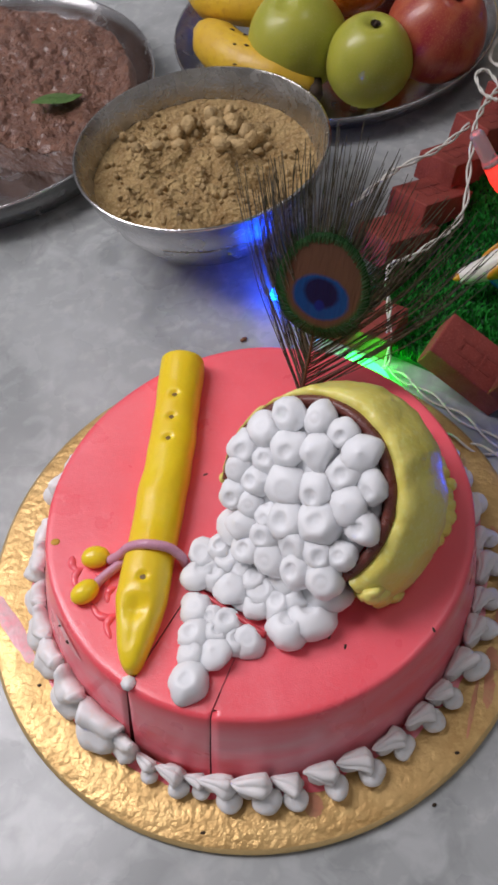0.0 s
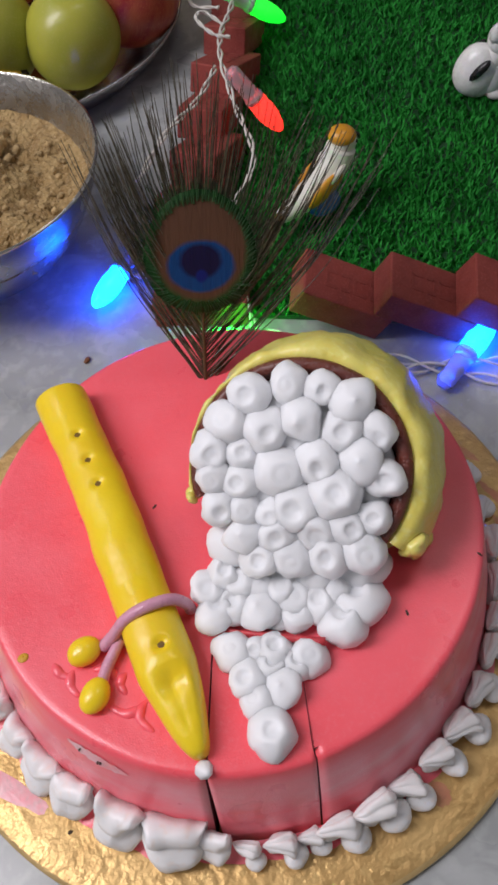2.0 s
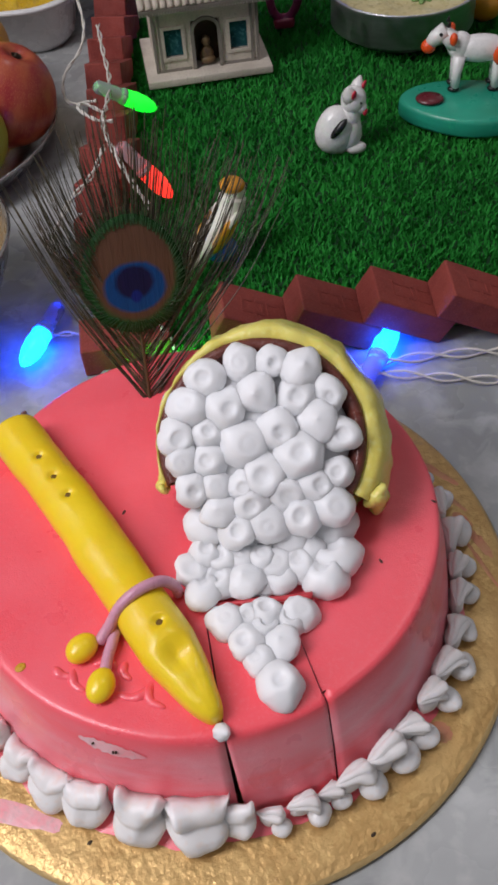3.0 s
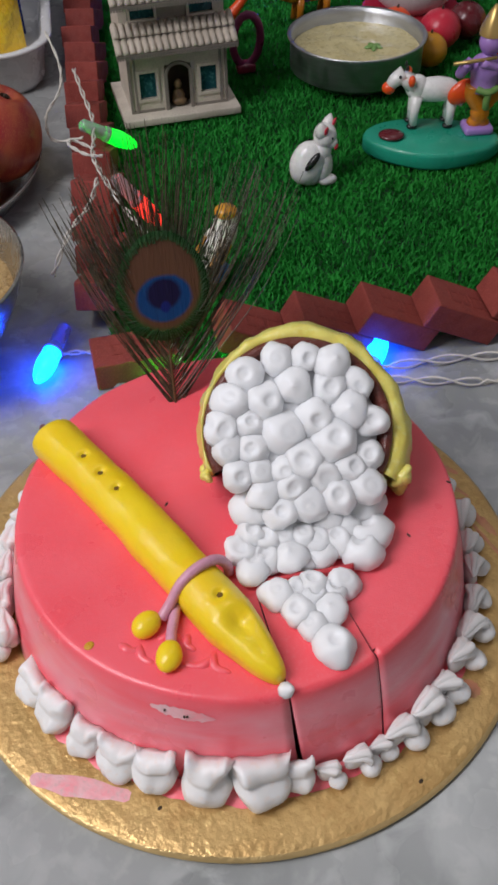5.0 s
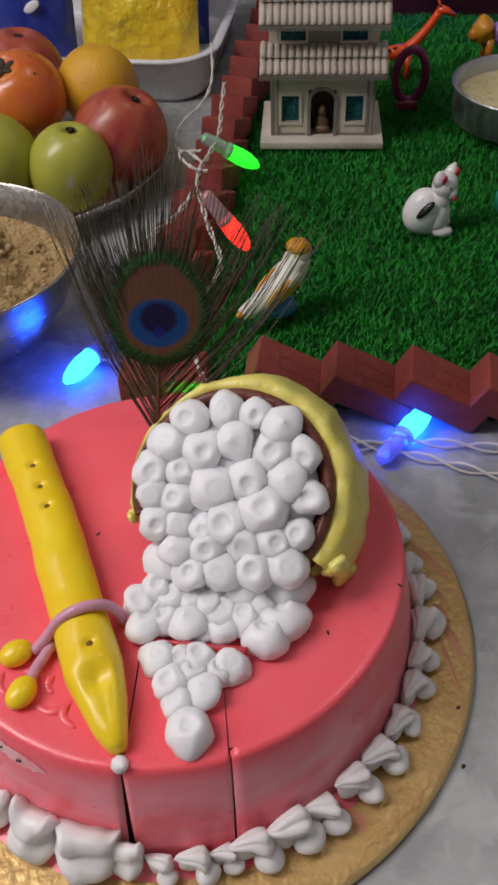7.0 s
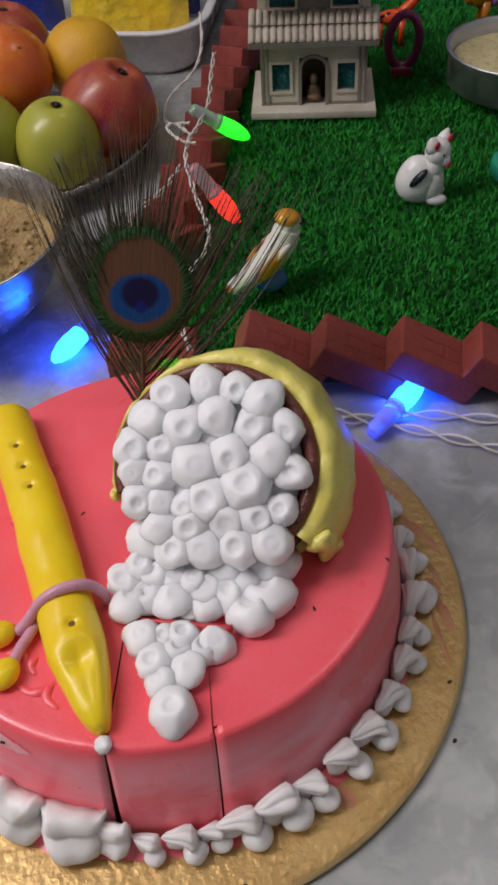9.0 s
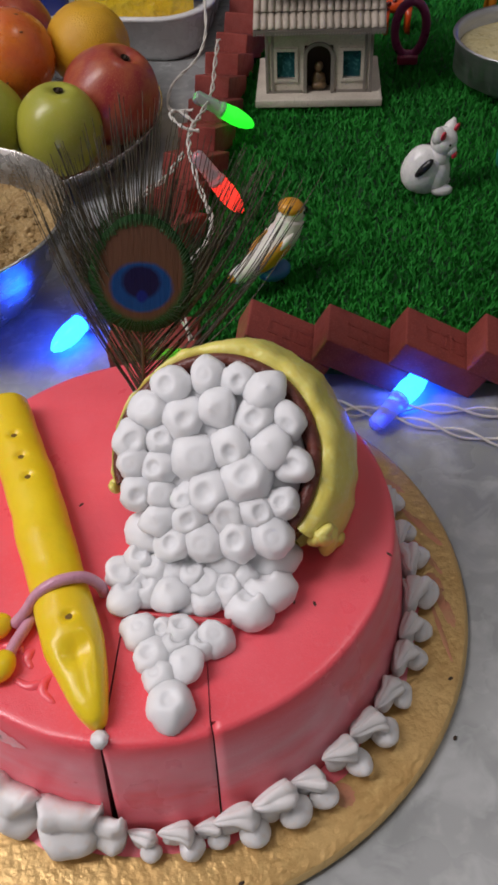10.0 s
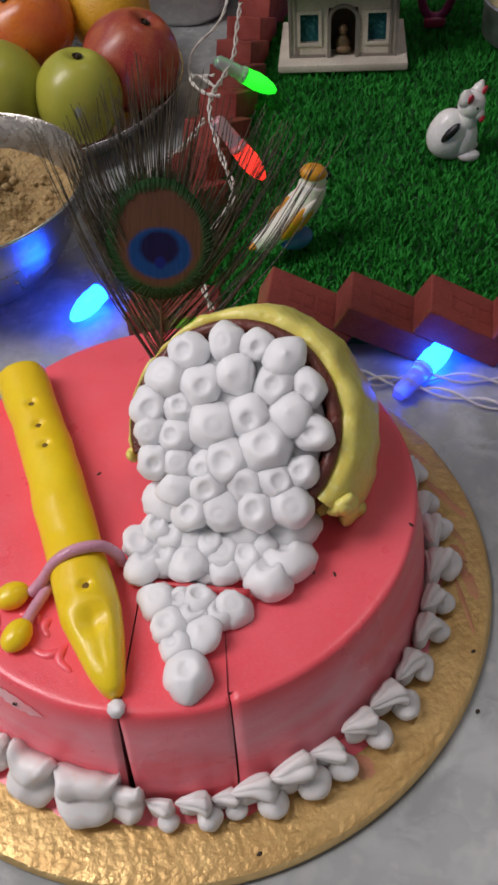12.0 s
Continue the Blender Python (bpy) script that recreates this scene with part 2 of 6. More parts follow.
def eye_material():
    """The eye of the feather: nested soft ovals of indigo, blue, bronze and green with fine strand lines."""
    mt = bpy.data.materials.new("peacock_eye")
    mt.use_nodes = True
    nt = mt.node_tree
    bs = nt.nodes["Principled BSDF"]
    co = nt.nodes.new("ShaderNodeTexCoord").outputs["Object"]
    wob = nt.nodes.new("ShaderNodeTexNoise")
    wob.inputs["Scale"].default_value = 220.0
    nt.links.new(co, wob.inputs["Vector"])
    off = nt.nodes.new("ShaderNodeVectorMath")
    off.operation = "MULTIPLY_ADD"
    off.inputs[1].default_value, off.inputs[2].default_value = (0.0016, 0.0016, 0), (-0.0008, -0.0008, 0)
    nt.links.new(wob.outputs["Color"], off.inputs[0])
    add = nt.nodes.new("ShaderNodeVectorMath")
    nt.links.new(co, add.inputs[0])
    nt.links.new(off.outputs[0], add.inputs[1])

    def oval(cy, rx, ry, lo, hi, cx=0.0):
        m1 = nt.nodes.new("ShaderNodeVectorMath")
        m1.operation = "SUBTRACT"
        m1.inputs[1].default_value = (cx, cy, 0)
        nt.links.new(add.outputs[0], m1.inputs[0])
        m2 = nt.nodes.new("ShaderNodeVectorMath")
        m2.operation = "MULTIPLY"
        m2.inputs[1].default_value = (1 / rx, 1 / ry, 0)
        nt.links.new(m1.outputs[0], m2.inputs[0])
        ln = nt.nodes.new("ShaderNodeVectorMath")
        ln.operation = "LENGTH"
        nt.links.new(m2.outputs[0], ln.inputs[0])
        mr = nt.nodes.new("ShaderNodeMapRange")
        mr.inputs[1].default_value, mr.inputs[2].default_value = lo, hi
        nt.links.new(ln.outputs["Value"], mr.inputs[0])
        return mr.outputs[0]

    col = ramp_mix(nt, oval(0.0022, 0.0180, 0.0208, 0.92, 1.06), (0.105, 0.050, 0.030), (0.020, 0.085, 0.020))
    col = ramp_mix(nt, oval(-0.0040, 0.0130, 0.0106, 0.93, 1.08), (0.003, 0.050, 0.20), col)
    col = ramp_mix(nt, oval(-0.0018, 0.0084, 0.0070, 0.85, 1.10), (0.006, 0.004, 0.045), col)
    col = ramp_mix(nt, oval(-0.0078, 0.0026, 0.0030, 0.70, 1.10), (0.004, 0.012, 0.16), col)
    lines = noise_out(nt, 900, 3, 0.4, 0.7, stretch=(1.0, 0.12, 1.0))
    dark = nt.nodes.new("ShaderNodeMix")
    dark.data_type, dark.blend_type = "RGBA", "MULTIPLY"
    dark.inputs[0].default_value = 0.22
    shade = ramp_mix(nt, lines, (1.0, 1.0, 1.0), (0.45, 0.45, 0.45))
    nt.links.new(col, dark.inputs[6])
    nt.links.new(shade, dark.inputs[7])
    nt.links.new(dark.outputs[2], bs.inputs["Base Color"])
    bs.inputs["Roughness"].default_value = 0.5
    bs.inputs["Specular IOR Level"].default_value = 0.2
    bp = nt.nodes.new("ShaderNodeBump")
    bp.inputs["Distance"].default_value = 0.0001
    nt.links.new(lines, bp.inputs["Height"])
    nt.links.new(bp.outputs[0], bs.inputs["Normal"])
    return mt


M_EYE = eye_material()
GLOWS = {"blue": (0.004, 0.07, 1.0), "red": (1.0, 0.035, 0.02), "green": (0.006, 0.85, 0.02)}
M_BULB = {k: material(k + "_led", tuple(0.05 + 0.5 * c for c in v), None, 0.3, glow=(*v, 30.0)) for k, v in GLOWS.items()}
M_BULB_DIM = {k: material(k + "_led_dim", tuple(0.05 + 0.5 * c for c in v), None, 0.3, glow=(*v, 1.7)) for k, v in GLOWS.items()}


def marble():
    mt = material("grey_white_marble", (0.385, 0.40, 0.395), (0.325, 0.34, 0.335), 0.27, big=9, fine=110, speck=(0.47, 0.48, 0.465), rough_var=0.06)
    nt = mt.node_tree
    bs = nt.nodes["Principled BSDF"]
    old = bs.inputs["Base Color"].links[0].from_socket
    vein = noise_out(nt, 9, 8, 0.50, 0.60, distortion=1.6)
    col = ramp_mix(nt, vein, old, (0.28, 0.295, 0.29))
    cloud = noise_out(nt, 55, 8, 0.5, 0.68, distortion=0.8)
    col = ramp_mix(nt, cloud, col, (0.43, 0.445, 0.44))
    nt.links.new(col, bs.inputs["Base Color"])
    return mt


M_MARBLE = marble()


# ---- mesh helpers ----
def finish(bm, name, mats, smooth=True):
    me = bpy.data.meshes.new(name)
    bmesh.ops.recalc_face_normals(bm, faces=bm.faces)
    for fc in bm.faces:
        fc.smooth = smooth
    bm.to_mesh(me)
    bm.free()
    for m in (mats if isinstance(mats, (list, tuple)) else [mats]):
        me.materials.append(m)
    return me


def thing(name, label, category, at=None, group="", kind="", mesh=None):
    ob = new(name, mesh)
    if at is not None:
        ob.matrix_world = at
    return tagged(ob, label, category, group, kind)


def part(name, bm, mats, parent, label="", smooth=True, at=None):
    me = finish(bm, name, mats, smooth) if isinstance(bm, bmesh.types.BMesh) else bm
    ob = new(name, me)
    ob.parent = parent
    if at is not None:
        ob.matrix_local = at
    return tagged(ob, label) if label else ob


def add_lathe(bm, prof, n=48, m=Matrix(), mi=0, a0=0.0, a1=2 * pi):
    full = abs(a1 - a0 - 2 * pi) < 1e-6
    k = n if full else n + 1
    rings = []
    for r, z in prof:
        if r < 1e-7:
            rings.append([bm.verts.new(m @ Vector((0, 0, z)))])
        else:
            rings.append([bm.verts.new(m @ Vector((r * cos(a0 + (a1 - a0) * i / n), r * sin(a0 + (a1 - a0) * i / n), z))) for i in range(k)])
    for p, q in zip(rings, rings[1:]):
        for i in range(n):
            j = (i + 1) % k
            vs = [p[i % len(p)], p[j % len(p)], q[j % len(q)], q[i % len(q)]]
            vs = list(dict.fromkeys(vs))
            if len(vs) > 2:
                bm.faces.new(vs).material_index = mi
    return rings


def lathe(prof, n=48, m=Matrix(), a0=0.0, a1=2 * pi):
    bm = bmesh.new()
    add_lathe(bm, prof, n, m, 0, a0, a1)
    return bm


def add_blob(bm, c, r, rot=(0, 0, 0), mi=0, n=14, rough=0.0, scale=60.0):
    m = pose(*c, *rot) @ Matrix.Diagonal((*((r, r, r) if not isinstance(r, (tuple, list)) else r), 1))
    prof = [(sin(pi * i / n), -cos(pi * i / n)) for i in range(n + 1)]
    prof[0], prof[-1] = (0, -1), (0, 1)
    rings = add_lathe(bm, prof, n + 4, m, mi)
    if rough:
        o = Vector(c)
        for v in (v for ring in rings for v in ring):
            v.co += (v.co - o) * rough * noise.noise(v.co * scale)


def add_tube(bm, pts, rad, n=8, mi=0, caps=True):
    pts = [Vector(p) for p in pts]
    rads = rad if isinstance(rad, (list, tuple)) else [rad] * len(pts)
    rings, side = [], None
    for i, p in enumerate(pts):
        d = (pts[min(i + 1, len(pts) - 1)] - pts[max(i - 1, 0)]).normalized()
        if side is None:
            side = d.orthogonal().normalized()
        side = (side - d * side.dot(d)).normalized()
        up = d.cross(side)
        rings.append([bm.verts.new(p + rads[i] * (cos(2 * pi * k / n) * side + sin(2 * pi * k / n) * up)) for k in range(n)])
    for a, b in zip(rings, rings[1:]):
        for k in range(n):
            bm.faces.new((a[k], a[(k + 1) % n], b[(k + 1) % n], b[k])).material_index = mi
    if caps:
        for r in (rings[0], rings[-1]):
            bm.faces.new(r).material_index = mi


def spline(pts, n=8):
    """Catmull-Rom through the points."""
    pts = [Vector(p) for p in pts]
    out = []
    for i in range(len(pts) - 1):
        a, b, c, d = pts[max(i - 1, 0)], pts[i], pts[i + 1], pts[min(i + 2, len(pts) - 1)]
        for k in range(n):
            t = k / n
            out.append(0.5 * ((2 * b) + (c - a) * t + (2 * a - 5 * b + 4 * c - d) * t * t + (3 * b - a - 3 * c + d) * t ** 3))
    return out + [pts[-1]]


def add_box(bm, lo, hi, m=Matrix(), mi=0, bevel=0.0):
    got = bmesh.ops.create_cube(bm, size=1.0)["verts"]
    for v in got:
        v.co = m @ Vector([lo[k] + (v.co[k] + 0.5) * (hi[k] - lo[k]) for k in range(3)])
    fs = {f for v in got for f in v.link_faces}
    for f in fs:
        f.material_index = mi
    if bevel:
        es = list({e for v in got for e in v.link_edges})
        bmesh.ops.bevel(bm, geom=es, offset=bevel, segments=2, affect="EDGES", profile=0.5, material=mi)


def box(lo, hi, bevel=0.0, m=Matrix()):
    bm = bmesh.new()
    add_box(bm, lo, hi, m, 0, bevel)
    return bm


# ---- the room ----
def room():
    fl = thing("floor", "polished grey-white marble floor with cloudy veins", "floor", kind="structure", mesh=finish(box((-1.6, -1.4, -0.05), (1.9, 1.6, 0.0)), "floor", M_MARBLE, False))
    walls = (("wall_north", (-1.6, 1.6, -0.05), (1.9, 1.7, 2.6)), ("wall_south", (-1.6, -1.5, -0.05), (1.9, -1.4, 2.6)),
             ("wall_west", (-1.7, -1.5, -0.05), (-1.6, 1.7, 2.6)), ("wall_east", (1.9, -1.5, -0.05), (2.0, 1.7, 2.6)))
    for name, lo, hi in walls:
        thing(name, "plain dim painted room wall", "wall", kind="structure", mesh=finish(box(lo, hi), name, M_WALL, False))
    thing("ceiling", "plain painted room ceiling", "ceiling", kind="structure", mesh=finish(box((-1.7, -1.5, 2.6), (2.0, 1.7, 2.7)), "ceiling", M_WALL, False))
    return fl


room()

# ---- the cake ----
TOP = 0.046
P1, P2, P3, P4 = Vector((-0.0505, -0.0871)), Vector((-0.0235, -0.0350)), Vector((0.0015, -0.0505)), Vector((-0.0181, -0.0985))
LEVELS = [(0.1012, 0.0045), (0.1002, 0.012), (0.0980, 0.025), (0.0956, 0.036), (0.0944, 0.0420), (0.0939, 0.0442), (0.0935, 0.0452), (0.0928, 0.0457), (0.0918, 0.0460), (0.0900, TOP)]


def drift(z):
    """The cake leans a little: its round shifts with the height."""
    return 0.0045 * z / TOP + 0.0003


def icing_block(start, stop, n, inner):
    """A slab of cake from one cut to the other: its outer side follows the round of the cake, its cut sides run through the inner points."""
    bm = bmesh.new()
    rings = []
    for r, z in LEVELS:
        a, b = start(z), stop(z)
        ring = []
        for i in range(n + 1):
            t = a + (b - a) * i / n
            w = r + 0.0006 * noise.noise(Vector((3 * cos(t), 3 * sin(t), z * 60)))
            ring.append(bm.verts.new((w * cos(t) + drift(z), w * sin(t) + drift(z), z)))
        ring += [bm.verts.new((p.x, p.y, z)) for p in inner]
        rings.append(ring)
    k = len(rings[0])
    for a, b in zip(rings, rings[1:]):
        for i in range(k):
            f = bm.faces.new((a[i], a[(i + 1) % k], b[(i + 1) % k], b[i]))
            f.material_index = 1 if i >= n else 0
    bm.faces.new(rings[-1])
    bm.faces.new(rings[0])
    return bm


def smooth_sides(me, cut=1):
    for p in me.polygons:
        p.use_smooth = p.material_index != cut and len(p.vertices) == 4


def cake():
    root = thing("cake", "round pink iced cake with one slice cut on a gold board", "cake", pose(0, 0, 0))
    cut_a = lambda z: radians(-120.2 - 2.7 * z / TOP)
    cut_b = lambda z: radians(-100.9)
    gap = lambda z: 0.0210 - 0.0165 * z / TOP
    thin = lambda z: 0.0100 - 0.0040 * z / TOP
    body = part("cake_body", icing_block(lambda z: cut_b(z) + thin(z) * 0.6, lambda z: cut_a(z) + 2 * pi - gap(z), 150, [P2 + Vector((-0.0001, 0.0002)), P3 + Vector((0.0001, 0.0002))]), [M_PINK, M_CRUMB], root)
    smooth_sides(body.data)
    piece = part("cake_slice", icing_block(lambda z: cut_a(z) + gap(z) * 0.3, lambda z: cut_b(z) - thin(z) * 0.2, 20, [P3 + Vector((-0.0002, -0.0006)), P2 + Vector((-0.0001, -0.0008))]), [M_PINK, M_CRUMB], root, "cut slice still in place")
    smooth_sides(piece.data)
    # the torn lip of the cut under the cream
    bm = bmesh.new()
    pts = [Vector((-0.0180 + 0.0270 * i / 14, -0.0352 - 0.0215 * i / 14, TOP + 0.0028 + 0.0026 * i / 14 + 0.0008 * noise.noise(Vector((i * 0.7, 0, 0))))) for i in range(15)]
    add_tube(bm, pts, [0.0007 + 0.0007 * abs(noise.noise(Vector((i * 0.9, 3, 0)))) + 0.0006 * i / 14 for i in range(15)], 8)
    part("torn_lip", bm, M_TORN, root, "moist red torn edge of the cut")
    # low ridges of pushed-up icing by the scraped side
    for x, y, rz, l, c in ((-0.073, -0.040, 30, 0.012, 0.004), (-0.066, -0.046, -25, 0.011, -0.004), (-0.060, -0.054, 70, 0.010, 0.005), (-0.078, -0.031, 75, 0.009, 0.003), (-0.055, -0.047, 100, 0.010, -0.004), (-0.070, -0.034, -60, 0.008, 0.003), (-0.052, -0.057, 20, 0.009, 0.004), (-0.081, -0.024, 110, 0.008, 0.002), (-0.063, -0.040, 60, 0.007, 0.003)):
        bm = bmesh.new()
        m = pose(x + 0.008, y + 0.0065, TOP - 0.0010, 0, 0, rz)
        pts = [m @ Vector((l * 1.3 * (i / 10 - 0.5), c * sin(pi * i / 10), 0.0003 * sin(i * 1.3))) for i in range(11)]
        add_tube(bm, pts, [0.0019 * sin(pi * (i + 0.6) / 11.2) ** 0.7 + 0.0002 for i in range(11)], 12)
        part("icing_ridge", bm, M_PINK, root)
    # the scraped edge: a thin pale skin that follows the rim
    bm = bmesh.new()
    grid = []
    for i in range(25):
        a = radians(-154 + 15 * i / 24)
        wide = 0.50 * sin(pi * i / 24) ** 0.6 * (1 + 0.7 * noise.noise(Vector((i * 0.6, 0, 0))))
        row = []
        for j in range(7):
            s = 0.42 + 0.16 * (1 - i / 24) + wide * (j / 6 - 0.5)
            z = 0.0335 + 0.0095 * s
            r = np.interp(z, [q[1] for q in LEVELS], [q[0] for q in LEVELS])
            r += 0.0006 * noise.noise(Vector((3 * cos(a), 3 * sin(a), z * 60))) + 0.00035
            row.append(bm.verts.new((r * cos(a) + drift(z), r * sin(a) + drift(z), z)))
        grid.append(row)
    for p, q in zip(grid, grid[1:]):
        for j in range(6):
            bm.faces.new((p[j], q[j], q[j + 1], p[j + 1]))
    part("scraped_icing", bm, M_SMEAR, root, "pale scraped patch on the rim")
    for q, s in ((-150.4, 0.56), (-146.0, 0.44), (-145.4, 0.47)):
        z = 0.0335 + 0.0095 * s
        r = np.interp(z, [e[1] for e in LEVELS], [e[0] for e in LEVELS]) + 0.0009
        bm = bmesh.new()
        add_blob(bm, (r * cos(radians(q)) + drift(z), r * sin(radians(q)) + drift(z), z), (0.0006, 0.0004, 0.0004), (0, 0, q * 7), n=6, rough=0.5, scale=900)
        part("crumb", bm, M_STALK, root, "dark crumb in the scraped patch")
    # a thin uneven foot of icing squeezed out over the board
    bm = bmesh.new()
    rows = []
    for i in range(241):
        t = radians(-178 + 270 * i / 240)
        w = 0.0060 + 0.0050 * noise.noise(Vector((5 * cos(t), 5 * sin(t), 2))) + 0.0012 * noise.noise(Vector((22 * cos(t), 22 * sin(t), 5)))
        rows.append([bm.verts.new((r * cos(t), r * sin(t), z)) for r, z in ((0.1000, 0.0058), (0.1012 + w * 0.5, 0.0052), (0.1012 + w, 0.0044))])
    for p, q in zip(rows, rows[1:]):
        for j in range(2):
            bm.faces.new((p[j], q[j], q[j + 1], p[j + 1]))
    part("icing_foot", bm, M_PINK, root, "thin pink icing spread on the board")
    # small specks on the icing
    for x, y in ((0.040, -0.0604), (0.034, -0.056), (-0.018, 0.024), (0.075, -0.055)):
        bm = bmesh.new()
        add_blob(bm, (x, y, TOP), (0.0012, 0.0005, 0.0003), (0, 0, 40 + 900 * x), n=6)
        part("crumb", bm, M_STALK, root)
    return root


def board():
    root = thing("cake_board", "round gold foil cake board under the cake", "cake board", pose(0, 0, 0))
    part("board_top", lathe([(0, 0.0042), (0.118, 0.0042), (0.1235, 0.0041), (0.1258, 0.0036)], 128), M_GOLD, root)
    part("board_edge", lathe([(0.1258, 0.0036), (0.1272, 0.0030), (0.1275, 0.0020), (0.1270, 0.0006), (0.1255, 0.0002), (0, 0.0002)], 128), M_GOLDEDGE, root, "bright folded rim")
    for k, (a, r, l, w, mt, lb) in enumerate(((-166, 0.1165, 0.020, 0.0040, M_SMEAR, "pale icing smear"), (-38, 0.1165, 0.014, 0.0009, M_STAIN, "pink icing streak"), (-20, 0.1150, 0.010, 0.0014, M_STAIN, "pink icing streak"), (-78, 0.1120, 0.004, 0.0050, M_STAIN, "pink icing stain"), (-33, 0.1185, 0.009, 0.0022, M_STAIN, "pink icing streak"), (-12, 0.1175, 0.013, 0.0018, M_STAIN, "pink icing streak"), (-27, 0.1150, 0.006, 0.0030, M_STAIN, "pink icing stain"), (2, 0.1160, 0.010, 0.0020, M_STAIN, "pink icing streak"))):
        bm = bmesh.new()
        mid = bm.verts.new((0, 0, 0.0006))
        ring = [bm.verts.new((w * cos(2 * pi * i / 26) * (1 + 0.5 * noise.noise(Vector((3 * cos(2 * pi * i / 26), 3 * sin(2 * pi * i / 26), k * 5)))), l * sin(2 * pi * i / 26) * (1 + 0.3 * noise.noise(Vector((4 * sin(2 * pi * i / 26), k * 3, 0)))), 0.0001)) for i in range(26)]
        for i in range(26):
            bm.faces.new((mid, ring[i], ring[(i + 1) % 26]))
        part("icing_stain", bm, mt, root, lb, at=pose(r * cos(radians(a)), r * sin(radians(a)), 0.0042, 0, 0, a + 20))
    for a, r in ((-47.7, 0.1229), (-150, 0.112), (-100, 0.121)):
        bm = bmesh.new()
        add_blob(bm, (r * cos(radians(a)), r * sin(radians(a)), 0.0042), (0.0011, 0.0007, 0.0004), n=6)
        part("crumb", bm, M_STALK, root, "tiny dark crumb")
    return root


board()
CAKE = cake()


def dollop_mesh(seed, kind):
    """One squeezed blob of cream: round sides and a soft crown with a shallow dent, a small nipple in a ring, or a bent peak."""
    rng = random.Random(seed)
    bm = bmesh.new()
    prof = [(0, -0.75), (0.62, -0.75), (0.90, -0.48), (0.99, -0.18), (1.0, 0.06), (0.95, 0.30), (0.86, 0.48), (0.74, 0.62), (0.62, 0.71), (0.52, 0.755)]
    dent = rng.uniform(0.08, 0.20)
    if kind == "dent":
        prof += [(0.43, 0.765), (0.35, 0.755 - dent * 0.25), (0.27, 0.75 - dent * 0.75), (0.17, 0.75 - dent), (0.08, 0.75 - dent * 1.05), (0, 0.75 - dent * 1.05)]
    elif kind == "ring":
        prof += [(0.44, 0.765), (0.36, 0.755), (0.29, 0.735), (0.21, 0.735), (0.12, 0.755), (0, 0.765)]
    else:
        prof += [(0.42, 0.80), (0.32, 0.85), (0.22, 0.90), (0.13, 0.955), (0.06, 1.0), (0, 1.015)]
    add_lathe(bm, prof, 30)
    ox, oy, sh = rng.uniform(-0.18, 0.18), rng.uniform(-0.18, 0.18), rng.uniform(0, 50)
    for v in bm.verts:
        p = v.co.copy()
        k = 1 + 0.26 * noise.noise(p * 0.9 + Vector((sh, 0, 0))) + 0.09 * noise.noise(p * 2.6 + Vector((0, sh, 0)))
        v.co = Vector((p.x * k + ox * max(p.z, 0), p.y * k + oy * max(p.z, 0), p.z * (1 + 0.14 * noise.noise(p * 1.1 + Vector((0, 0, sh))))))
    for v in bm.verts:
        v.co *= 0.0066
    return finish(bm, "cream_dollop", M_CREAM)


DOLLOPS = [dollop_mesh(s, ("dent", "ring", "dent", "peak", "dent", "dent")[s % 6]) for s in range(14)]


def put_dollop(parent, c, r, axis, k, name="cream_dollop"):
    rng = random.Random(k * 7 + 3)
    ob = new(name, DOLLOPS[k % len(DOLLOPS)])
    ob.parent = parent
    q = Vector(axis).to_track_quat("Z", "Y").to_matrix().to_4x4()
    tilt = pose(0, 0, 0, rng.uniform(-14, 14), rng.uniform(-14, 14), rng.uniform(0, 360))
    s = r * 1.04 / 0.0066
    ob.matrix_local = Matrix.Translation(c) @ q @ tilt @ Matrix.Diagonal((s * rng.uniform(0.93, 1.1), s * rng.uniform(0.93, 1.1), s * rng.uniform(0.8, 1.0), 1))


# ---- the toppled pot and the cream that runs out of it ----
POT_C = Vector((0.0273, -0.0098, 0.0812))
POT_N = Vector((-0.4295, -0.4752, 0.7679)).normalized()
POT_UP = (Vector((0, 0, 1)) - POT_N * POT_N.z).normalized()
POT_RT = POT_UP.cross(POT_N)
POT_M = Matrix.Translation(POT_C) @ Matrix((POT_RT, POT_UP, POT_N)).transposed().to_4x4()


POT_A0, POT_A1 = radians(-40), radians(204)
COAT_A0 = radians(-30)


